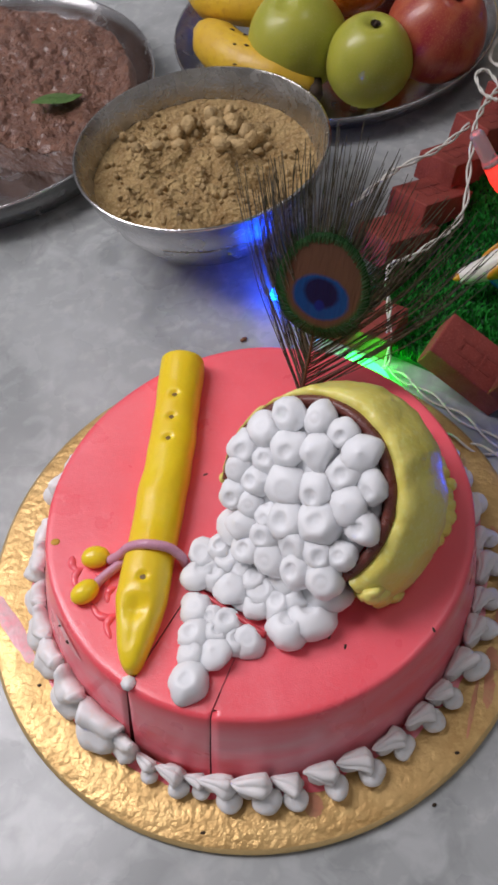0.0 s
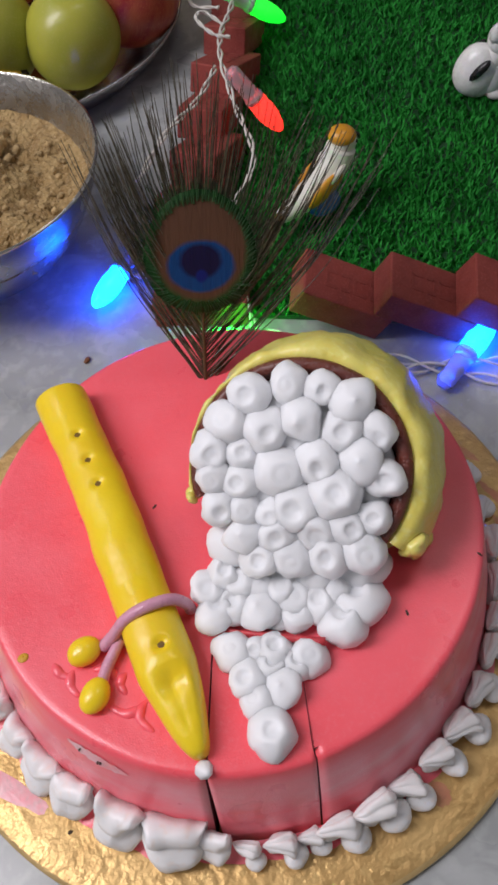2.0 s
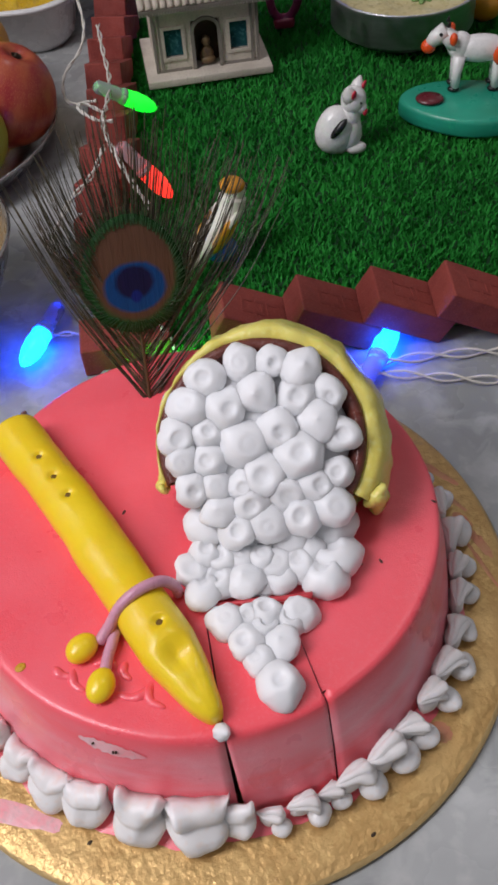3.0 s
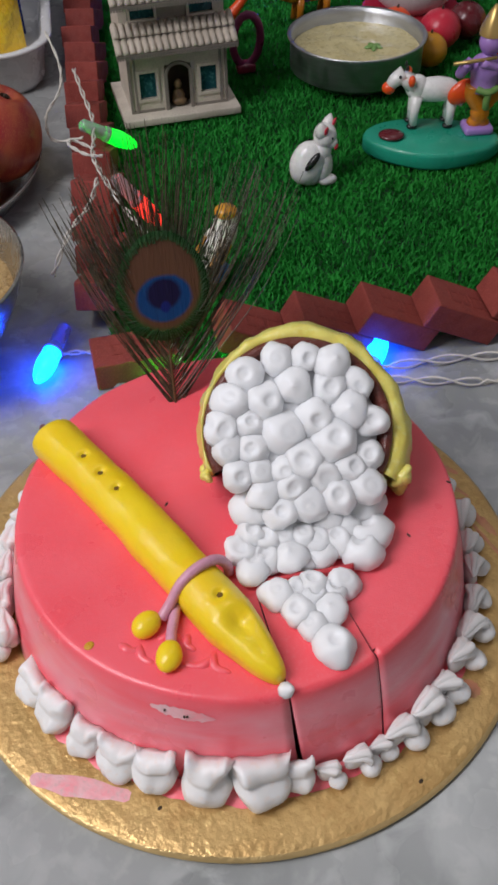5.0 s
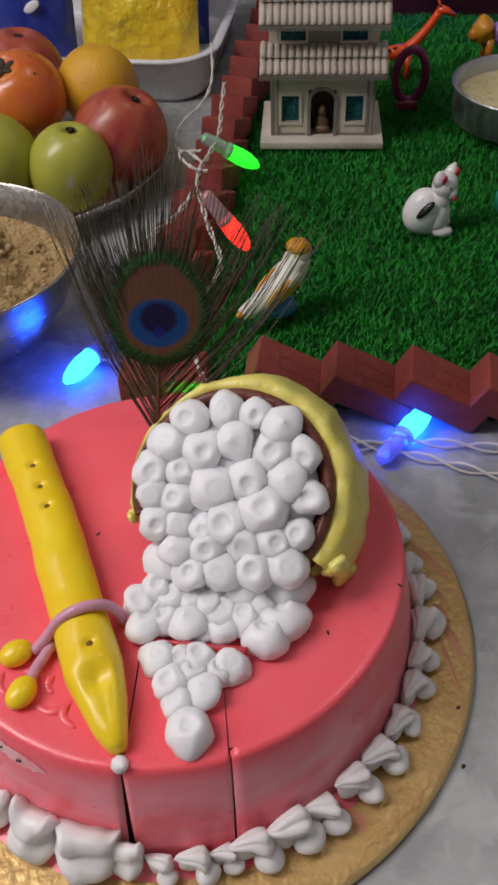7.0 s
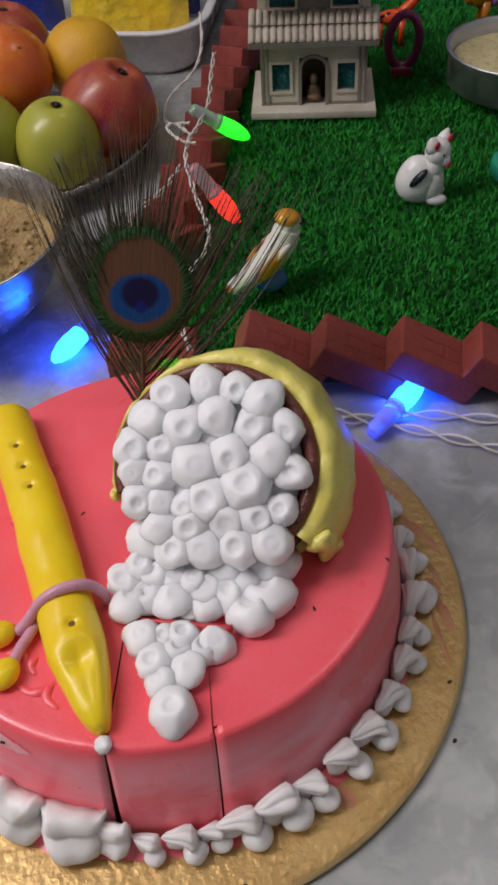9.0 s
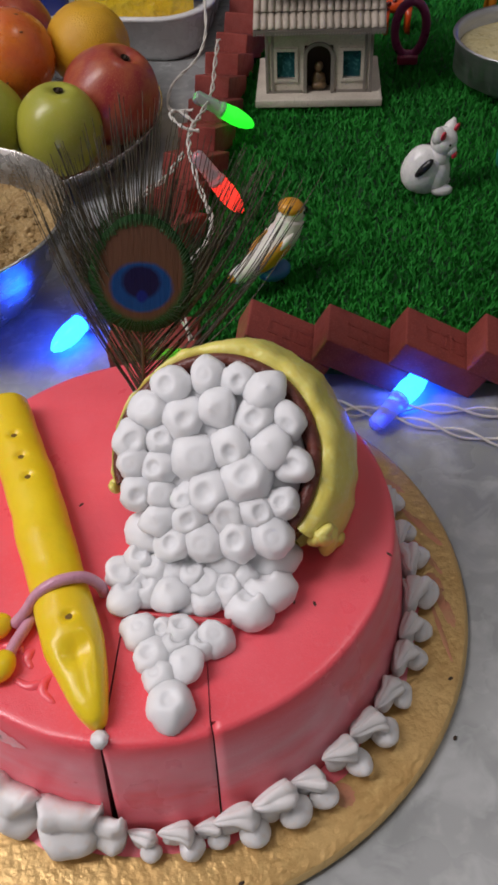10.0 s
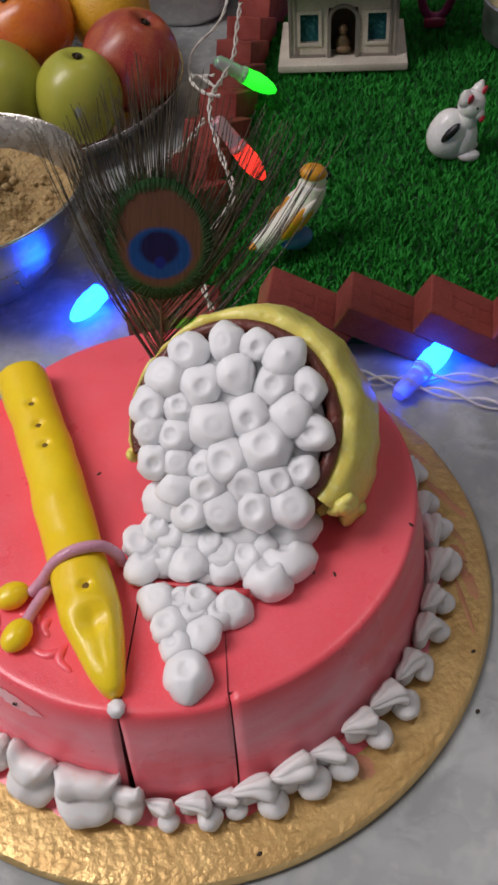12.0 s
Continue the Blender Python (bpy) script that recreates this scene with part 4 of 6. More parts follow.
                ring.append(bm.verts.new((sx * f * k * egg * cos(a), oy + sy * f * k * sin(a), z + 0.0003 * (1 - f) - 0.0002 * (f == 1))))
            loops.append(ring)
        for i in range(72):
            j = (i + 1) % 72
            bm.faces.new((mid, loops[0][i], loops[0][j]))
            for a, b in zip(loops, loops[1:]):
                bm.faces.new((a[i], b[i], b[j], a[j]))
        # a back, so that the vane has thickness
        back = bm.verts.new((0, oy, z - 0.0006))
        for i in range(72):
            bm.faces.new((back, loops[-1][(i + 1) % 72], loops[-1][i]))
        part(name, bm, mat, root, label)

    bm = bmesh.new()
    for i in range(110):
        a = radians(-60 + 300 * i / 109) + rng.uniform(-0.02, 0.02)
        p0 = Vector((0.0200 * cos(a), 0.0014 + 0.0235 * sin(a), -0.0012))
        d = Vector((cos(a) * 0.7, 0.75 + 0.4 * sin(a), 0)).normalized()
        l = rng.uniform(0.005, 0.012)
        strand(bm, [p0 * 0.85, p0, p0 + d * l * 0.5, p0 + d * l + Vector((0, 0, rng.uniform(-0.002, 0.001)))], 0.0005, 0.00015)
    tagged(part("upper_vane", bm, M_EYE_GREEN, root, "soft green vane round the eye"), kind="stuff")
    disc("eye_vane", 0.0218, 0.0250, 0.0014, 0.0004, M_EYE, label="peacock eye of blue, bronze and green")
    # short strands over the eye's edge
    bm = bmesh.new()
    for i in range(130):
        a = 2 * pi * i / 130 + rng.uniform(-0.02, 0.02)
        r = rng.uniform(0.92, 1.0)
        p = Vector((0.0215 * r * cos(a), 0.0014 + 0.0245 * r * sin(a), 0.0008))
        d = Vector((cos(a) * 0.8, sin(a) + 0.55, 0)).normalized()
        strand(bm, [p - d * 0.003, p, p + d * rng.uniform(0.002, 0.006)], 0.00032, 0.00012)
    tagged(part("eye_fuzz", bm, M_EYE_GREEN, root, "short green strands"), kind="stuff")
    return root


feather()


def floor_crumbs():
    for x, y, r, mt, lb in ((-0.0060, 0.1440, 0.0021, M_FRECKLE, "small brown crumb lying on the marble"), (0.0715, -0.1100, 0.0011, M_STALK, "tiny dark crumb lying on the marble")):
        bm = bmesh.new()
        add_blob(bm, (0, 0, r * 0.45), (r, r * 0.7, r * 0.5), (0, 0, 30), n=8, rough=0.4, scale=700)
        thing("crumb", lb, "crumb", pose(x, y, 0.0), "crumbs on the floor", mesh=finish(bm, "crumb", mt))


floor_crumbs()


# ---- steel dishes ----
def bowl_of_powder():
    cx, cy, R, H = -0.0252, 0.2440, 0.0757, 0.0615
    root = thing("powder_bowl", "steel bowl filled with crumbly brown sweet powder", "bowl", pose(cx, cy, 0))
    outer = [(0, 0.0008), (0.034, 0.0008), (0.040, 0.003), (0.052, 0.014), (0.063, 0.030), (0.071, 0.047), (R - 0.0012, H - 0.001), (R, H - 0.0003), (R, H + 0.0006), (R - 0.0012, H + 0.001)]
    part("bowl_shell", lathe(outer, 96), M_STEEL, root)
    inner = [(R - 0.0012, H + 0.001), (R - 0.0022, H), (0.0698, 0.047), (0.0620, 0.031), (0.051, 0.016), (0.040, 0.006), (0, 0.004)]
    part("bowl_lining", lathe(inner, 96), M_STEEL_DULL, root, "powder-dusted inner wall")
    bm = bmesh.new()
    rings = []
    for j in range(40):
        r = 0.0676 * j / 39
        ring = []
        for i in range(110 if j else 1):
            a = 2 * pi * i / 110
            x, y = r * cos(a), r * sin(a)
            p = Vector((x, y, 0))
            z = 0.0385 + 0.009 * (1 - (r / 0.067) ** 2) + 0.0085 * noise.noise(p * 38) + 0.0052 * noise.noise(p * 95 + Vector((4, 0, 0))) + 0.0026 * noise.noise(p * 240) + 0.0008 * noise.noise(p * 520)
            z += 0.006 * y / 0.067 - 0.004 * x / 0.067
            edge = max(0.0, (r - 0.050) / 0.0155)
            z = z * (1 - edge) + (0.0415 + 0.003 * y / 0.067 - 0.001 * x / 0.067 + 0.0012 * noise.noise(p * 120)) * edge
            ring.append(bm.verts.new((x, y, z)))
        rings.append(ring)
    for p, q in zip(rings, rings[1:]):
        for i in range(110):
            vs = list(dict.fromkeys([p[i % len(p)], q[i], q[(i + 1) % 110], p[(i + 1) % 110 % len(p)]]))
            bm.faces.new(vs)
    part("powder", bm, M_POWDER, root, "crumbly light-brown powder")
    rng = random.Random(3)
    lumps = []
    for s in range(6):
        bm = bmesh.new()
        add_blob(bm, (0, 0, 0), (1, rng.uniform(0.75, 1), rng.uniform(0.6, 0.85)), n=8, rough=0.45, scale=1.1 + 0.3 * s)
        for v in bm.verts:
            v.co *= 0.003
        lumps.append(finish(bm, "powder_lump", M_LUMP))
    for k in range(230):
        if k < 30:
            r, a, s = rng.uniform(0.012, 0.046), rng.uniform(0.2, 2.9), rng.uniform(0.0028, 0.0062)
        else:
            r, a, s = 0.062 * rng.random() ** 0.5, rng.uniform(0, 2 * pi), rng.uniform(0.0008, 0.0026)
        x, y = r * cos(a), r * sin(a)
        p = Vector((x, y, 0))
        z = 0.0385 + 0.009 * (1 - (r / 0.067) ** 2) + 0.0085 * noise.noise(p * 38) + 0.0052 * noise.noise(p * 95 + Vector((4, 0, 0))) + 0.006 * y / 0.067 - 0.004 * x / 0.067
        ob = new("powder_lump", lumps[k % 6])
        ob.parent = root
        ob.matrix_local = pose(x, y, z + s * 0.25, rng.uniform(0, 60), rng.uniform(0, 60), rng.uniform(0, 360)) @ Matrix.Scale(s / 0.003, 4)
    return root


def sweet_plate():
    cx, cy, R, H = -0.2015, 0.3735, 0.1345, 0.025
    root = thing("sweet_plate", "steel rimmed plate holding a thick slab of brown sweet", "plate", pose(cx, cy, 0))
    part("plate_shell", lathe([(0, 0.001), (R - 0.016, 0.001), (R - 0.008, 0.004), (R - 0.003, 0.016), (R - 0.001, H - 0.001), (R, H), (R - 0.0005, H + 0.0012), (R - 0.002, H + 0.0008), (R - 0.0045, 0.016), (R - 0.0095, 0.0055), (R - 0.017, 0.003), (0, 0.0028)], 110), M_STEEL, root)
    bm = bmesh.new()
    n, m = 190, 74
    rings = []
    ry = lambda a: 0.119 * (1 + 0.02 * noise.noise(Vector((4 * cos(a), 4 * sin(a), 0))))
    for j in range(m):
        f = j / (m - 1)
        ring = []
        for i in range(n if j else 1):
            a = 2 * pi * i / n
            r = ry(a) * f
            x, y = r * cos(a), max(r * sin(a), -0.060 - 0.28 * max(-0.03, r * cos(a) - 0.036) + 0.004 * noise.noise(Vector((r * cos(a) * 40, 0, 0))) - 0.05 * (x_ if (x_ := r * cos(a)) < 0 else 0))
            p = Vector((x, y, 0))
            edge = 1 if j < m - 2 else (0.8 if j == m - 2 else 0.55)
            z = (0.0225 + 0.0045 * noise.noise(p * 45) + 0.0042 * noise.noise(p * 110) + 0.0028 * noise.noise(p * 230)) * edge
            ring.append(bm.verts.new((x, y, z)))
        rings.append(ring)
    rings.append([bm.verts.new((v.co.x * 0.99, v.co.y * 0.99, 0.003)) for v in rings[-1]])
    for p, q in zip(rings, rings[1:]):
        for i in range(n):
            vs = list(dict.fromkeys([p[i % len(p)], q[i], q[(i + 1) % n], p[(i + 1) % n % len(p)]]))
            bm.faces.new(vs)
    part("sweet_slab", bm, M_HALWA, root, "thick lumpy brown sweet cut straight on one side")
    bm = bmesh.new()
    for sgn in (-1, 1):
        g = [[bm.verts.new((0.0175 * (i / 12 - 0.5) * 2, sgn * 0.0085 * f * sin(pi * (i + 0.15) / 12.3) ** 0.8, -0.0006 * f * f + 0.0008 * sin(i * 0.5))) for f in (0, 0.5, 1)] for i in range(13)]
        for p, q in zip(g, g[1:]):
            for j in range(2):
                bm.faces.new((p[j], q[j], q[j + 1], p[j + 1]))
    bmesh.ops.solidify(bm, geom=bm.faces[:], thickness=0.0006)
    lf = thing("basil_leaf", "small green basil leaf lying on the brown sweet", "leaf", pose(-0.1340, 0.3520, 0.0300, -8, 4, 14), mesh=finish(bm, "basil_leaf", M_LEAF))
    return root


def milk_bowl():
    cx, cy, R, H = 0.4265, 0.2910, 0.0563, 0.0425
    root = thing("milk_bowl", "steel bowl of pale yellow milk sweet on the grass mat", "bowl", pose(cx, cy, 0.0035))
    H -= 0.0035
    part("bowl_shell", lathe([(0, 0.0035), (0.034, 0.0030), (0.040, 0.0050), (0.0465, 0.0100), (0.0485, 0.0115), (R - 0.0015, 0.0140), (R - 0.0015, H - 0.003), (R + 0.001, H), (R + 0.0005, H + 0.001), (R - 0.002, H), (R - 0.003, H - 0.004), (R - 0.0035, 0.0155), (0.045, 0.012), (0, 0.008)], 80), M_STEEL_BRUSHED, root)
    bm = bmesh.new()
    rings = [[bm.verts.new((0, 0, H - 0.011))]]
    for j in range(1, 14):
        r = (R - 0.0036) * j / 13
        rings.append([bm.verts.new((r * cos(2 * pi * i / 60), r * sin(2 * pi * i / 60), H - 0.011 + 0.0016 * noise.noise(Vector((r * cos(2 * pi * i / 60) * 70, r * sin(2 * pi * i / 60) * 70, 0))))) for i in range(60)])
    for p, q in zip(rings, rings[1:]):
        for i in range(60):
            bm.faces.new(list(dict.fromkeys([p[i % len(p)], q[i], q[(i + 1) % 60], p[(i + 1) % 60 % len(p)]])))
    part("milk_sweet", bm, M_KHEER, root, "pale yellow thick milk sweet")
    bm = bmesh.new()
    for k in range(5):
        add_blob(bm, (0.008 + 0.004 * cos(k * 1.3), -0.012 + 0.004 * sin(k * 1.3), H - 0.0098), (0.0042, 0.0022, 0.0014), (0, 10, k * 70), n=8)
    part("herb_garnish", bm, M_LEAF, root, "small dark green garnish")


bowl_of_powder()
sweet_plate()
milk_bowl()


# ---- the fruit ----
def fruit_plate():
    cx, cy, R, H = 0.0600, 0.4290, 0.1175, 0.020
    root = thing("fruit_plate", "steel plate with a low rim heaped with fruit", "plate", pose(cx, cy, 0))
    part("plate_shell", lathe([(0, 0.001), (R - 0.022, 0.001), (R - 0.012, 0.004), (R - 0.003, 0.015), (R - 0.0005, H - 0.001), (R, H), (R - 0.0006, H + 0.0012), (R - 0.002, H), (R - 0.0045, 0.0145), (R - 0.013, 0.006), (R - 0.023, 0.0032), (0, 0.003)], 110), M_STEEL, root)


def apple(label, mat, at, r, squash=0.95, category="apple", dip=0.22, rot=(0, 0, 0), stalk=True, group="fruit on the plate"):
    name = category
    root = thing(name, label, category, pose(*at, *rot), group)
    prof = []
    for i in range(33):
        a = pi * i / 32
        rr = sin(a) * (1 + 0.06 * sin(a) ** 2 * (-cos(a)) * -1)
        z = -cos(a) * squash
        z -= dip * math.exp(-(rr / 0.22) ** 2) * (1 if a > pi / 2 else -0.6)
        prof.append((max(0, rr) * r if 0 < i < 32 else 0, z * r))
    bm = lathe(prof, 48)
    for v in bm.verts:
        v.co += v.co * 0.045 * noise.noise(v.co * 28 + Vector(at) * 40)
    part("flesh", bm, mat, root)
    if stalk:
        bm = bmesh.new()
        top = r * (squash - dip)
        add_lathe(bm, [(0.0034, top + 0.0030), (0.0030, top + 0.0020), (0.002, top + 0.0012), (0, top + 0.001)], 14)
        add_tube(bm, [(0, 0, top), (0.0004, 0.0003, top + 0.0022), (0.0010, 0.0006, top + 0.0036)], [0.0013, 0.0010, 0.0011], 7)
        part("stalk", bm, M_STALK, root, "dark dry stalk end on a dark disc in the dip")
    return root


def dry_crown(root, r, squash):
    """The torn dark crown and brown freckles of the orange fruit."""
    rng = random.Random(8)
    bm = bmesh.new()
    for k in range(6):
        a = k * 1.05 + rng.uniform(-0.2, 0.2)
        add_blob(bm, (0.0048 * cos(a), 0.0048 * sin(a), r * squash * 0.90), (0.0052, 0.0026, 0.0012), (0, -14, math.degrees(a)), n=8, rough=0.3, scale=300)
    part("crown", bm, M_STALK, root, "torn blackened crown")
    for k in range(16):
        a, e = rng.uniform(0, 2 * pi), rng.uniform(0.45, 1.35)
        bm = bmesh.new()
        add_blob(bm, (r * 1.012 * sin(e) * cos(a), r * 1.012 * sin(e) * sin(a), r * squash * cos(e)), (rng.uniform(0.0008, 0.0022), rng.uniform(0.0006, 0.0014), 0.0007), (math.degrees(e) * sin(a), math.degrees(e) * cos(a), 0), n=6)
        part("freckle", bm, M_FRECKLE, root, "brown freckle")


fruit_plate()
apple("shiny pale green apple resting on the steel plate", M_GREEN_APPLE, (0.0805, 0.3505, 0.0360), 0.0288, 1.08, rot=(6, 8, 0))
apple("yellow-green apple beside the other fruit", M_GREEN_APPLE, (0.0335, 0.3790, 0.0385), 0.0335, 1.02, rot=(14, -10, 0), stalk=False, dip=0.1)
apple("large red apple streaked with yellow", M_RED_APPLE, (0.1275, 0.3735, 0.0395), 0.0338, 0.98, rot=(24, 14, 30))
dry_crown(apple("orange fruit with a torn dark crown and brown freckles", M_ORANGE, (0.0740, 0.4430, 0.0520), 0.0360, 0.84, "pomegranate", 0.16, (14, -18, 0)), 0.0360, 0.84)
apple("round yellow orange at the back of the plate", M_LEMON, (0.1365, 0.4420, 0.0480), 0.0310, 0.94, "orange", 0.06, (0, 10, 0), False)
apple("red apple behind the other fruit", M_RED_APPLE, (0.0930, 0.5010, 0.0480), 0.0350, 0.9, rot=(8, 0, 90))


def banana(at, rz, ry, length, label):
    root = thing("banana", label, "banana", pose(*at, 0, ry, rz), "fruit on the plate")
    bm = bmesh.new()
    n = 26
    pts = [(length * (i / n - 0.5), -0.016 * (1 - (2 * i / n - 1) ** 2), 0.004 * (1 - (2 * i / n - 1) ** 2)) for i in range(n + 1)]
    rad = [0.0168 * min(1, (0.10 + 4.2 * min(i / n, 1 - i / n)) ** 0.55) for i in range(n + 1)]
    add_tube(bm, pts, rad, 10)
    part("peel", bm, M_BANANA, root)
    bm = bmesh.new()
    e = Vector(pts[-1])
    add_tube(bm, [e - Vector((0.004, -0.003, 0)), e + Vector((0.003, -0.003, 0)), e + Vector((0.007, -0.006, 0))], [0.0062, 0.0050, 0.0046], 8)
    part("banana_tip", bm, M_STALK, root, "blackened tip")
    rng = random.Random(int(length * 1e4))
    bm = bmesh.new()
    for k in range(15):
        i = rng.randrange(6, n - 3)
        a = rng.uniform(0.2, pi - 0.2)
        c = Vector(pts[i]) + Vector((rng.uniform(-0.002, 0.002), cos(a) * rad[i], sin(a) * rad[i]))
        add_blob(bm, c, (rng.uniform(0.0006, 0.0022), 0.0006, 0.0006), (0, 0, 20), n=5)
    part("brown_spots", bm, M_STALK, root, "brown ripeness spots")


banana((0.0050, 0.3850, 0.0260), -44, 4, 0.108, "ripe yellow banana with brown freckles on the steel plate")
banana((0.0020, 0.4400, 0.0400), -24, 0, 0.095, "second ripe yellow banana lying behind")


# ---- the grass mat and its brick edging ----
MAT_A = -34.9
U, V = Vector((cos(radians(MAT_A)), sin(radians(MAT_A)), 0)), Vector((-sin(radians(MAT_A)), cos(radians(MAT_A)), 0))


def on_mat(u, v, z=0.0):
    return U * u + V * v + Vector((0, 0, z))


U0, U1, V0, V1 = -0.045, 0.55, 0.146, 0.78


def grass():
    bm = bmesh.new()
    add_box(bm, (U0, V0, 0.0003), (U1, V1, 0.0035), pose(0, 0, 0, 0, 0, MAT_A))
    root = thing("grass_mat", "bright green artificial grass mat", "grass mat", mesh=finish(bm, "grass_mat", M_MAT, False))
    rng = np.random.RandomState(4)
    n = 150000
    u = rng.uniform(U0, U1, n)
    v = V0 + (V1 - V0) * rng.uniform(0, 1, n) ** 1.25
    h = rng.uniform(0.0030, 0.0068, n)
    w = rng.uniform(0.0005, 0.0009, n)
    ang = rng.uniform(0, 2 * pi, n)
    lean = rng.uniform(0.1, 0.9, n) * h
    la = rng.uniform(0, 2 * pi, n)
    c, s = cos(radians(MAT_A)), sin(radians(MAT_A))
    x, y = u * c - v * s, u * s + v * c
    dx, dy = np.cos(ang) * w, np.sin(ang) * w
    lx, ly = np.cos(la) * lean, np.sin(la) * lean
    z0 = np.full(n, 0.003)
    co = np.stack([np.stack([x - dx, y - dy, z0], 1), np.stack([x + dx, y + dy, z0], 1),
                   np.stack([x + dx * .8 + lx * .4, y + dy * .8 + ly * .4, z0 + h * .6], 1), np.stack([x - dx * .8 + lx * .4, y - dy * .8 + ly * .4, z0 + h * .6], 1),
                   np.stack([x + lx, y + ly, z0 + h], 1)], 1).reshape(-1, 3)
    me = bpy.data.meshes.new("grass")
    b = np.arange(n) * 5
    loops = np.concatenate([np.stack([b, b + 1, b + 2, b + 3], 1), np.stack([b + 3, b + 2, b + 4], 1)], 1).ravel()
    me.vertices.add(n * 5)
    me.vertices.foreach_set("co", co.ravel())
    me.loops.add(n * 7)
    me.loops.foreach_set("vertex_index", loops.astype(np.int32))
    me.polygons.add(n * 2)
    starts = (np.arange(n) * 7)[:, None] + np.array([0, 4])
    me.polygons.foreach_set("loop_start", starts.ravel().astype(np.int32))
    me.update(calc_edges=True)
    me.validate()
    me.materials.append(M_BLADE)
    ob = new("grass", me)
    ob.parent = root
    tagged(ob, "short curled plastic grass blades", kind="stuff")


grass()
BL, BW, BT = 0.047, 0.0265, 0.0170


def brick_mesh():
    bm = bmesh.new()
    add_box(bm, (0, -BW / 2, 0), (BL, BW / 2, BT), bevel=0.0009)
    return finish(bm, "brick_body", M_BRICK, False)


BRICK = brick_mesh()


def mark_mesh():
    """Worn raised lettering that cannot be read: plain bars."""
    bm = bmesh.new()
    for k, (x, w) in enumerate(((0.011, 0.006), (0.019, 0.0045), (0.0255, 0.007), (0.0345, 0.006))):
        add_box(bm, (x, -0.0055, BT - 0.0004), (x + w, -0.0035, BT + 0.0003))
        add_box(bm, (x, 0.0030, BT - 0.0004), (x + w, 0.0050, BT + 0.0003))
        add_box(bm, (x + (k % 2) * w * 0.7, -0.004, BT - 0.0004), (x + (k % 2) * w * 0.7 + 0.0016, 0.004, BT + 0.0003))
    return finish(bm, "brick_mark", M_BRICK, False)


MARK = mark_mesh()


def brick(m, label):
    root = thing("toy_brick", label, "brick", m, "small bricks edging the grass mat")
    part("brick_body", BRICK, None, root)
    part("brick_mark", MARK, None, root, "worn raised mark")


rng = random.Random(21)
for k in range(10):
    peak = Vector((0.1070 + 0.0314 * k + rng.uniform(-0.001, 0.001), 0.1180 - 0.0224 * k + rng.uniform(-0.001, 0.001), 0.0385))
    turn = pose(0, 0, 0, 0, 0, -33 + rng.uniform(-3, 3)) @ pose(0, 0, 0, 5, 27, 0)
    brick(Matrix.Translation(peak - turn @ Vector((0, BW / 2, BT))) @ turn, "small red clay brick leaning on the next one beside the mat")
brick(pose(0.0395, 0.1560, 0.0006, 0, 0, -31), "small red clay brick lying flat at the corner of the mat")
for k in range(15):
    p = on_mat(-0.049 + 0.0006 * k + rng.uniform(-0.002, 0.002), 0.186 + 0.0385 * k + rng.uniform(-0.0015, 0.0015), BL * sin(radians(22)) + 0.0002)
    brick(pose(*p, 0, 22, MAT_A + 90 - 12 + rng.uniform(-6, 6)), "small red clay brick in the row between marble and mat")


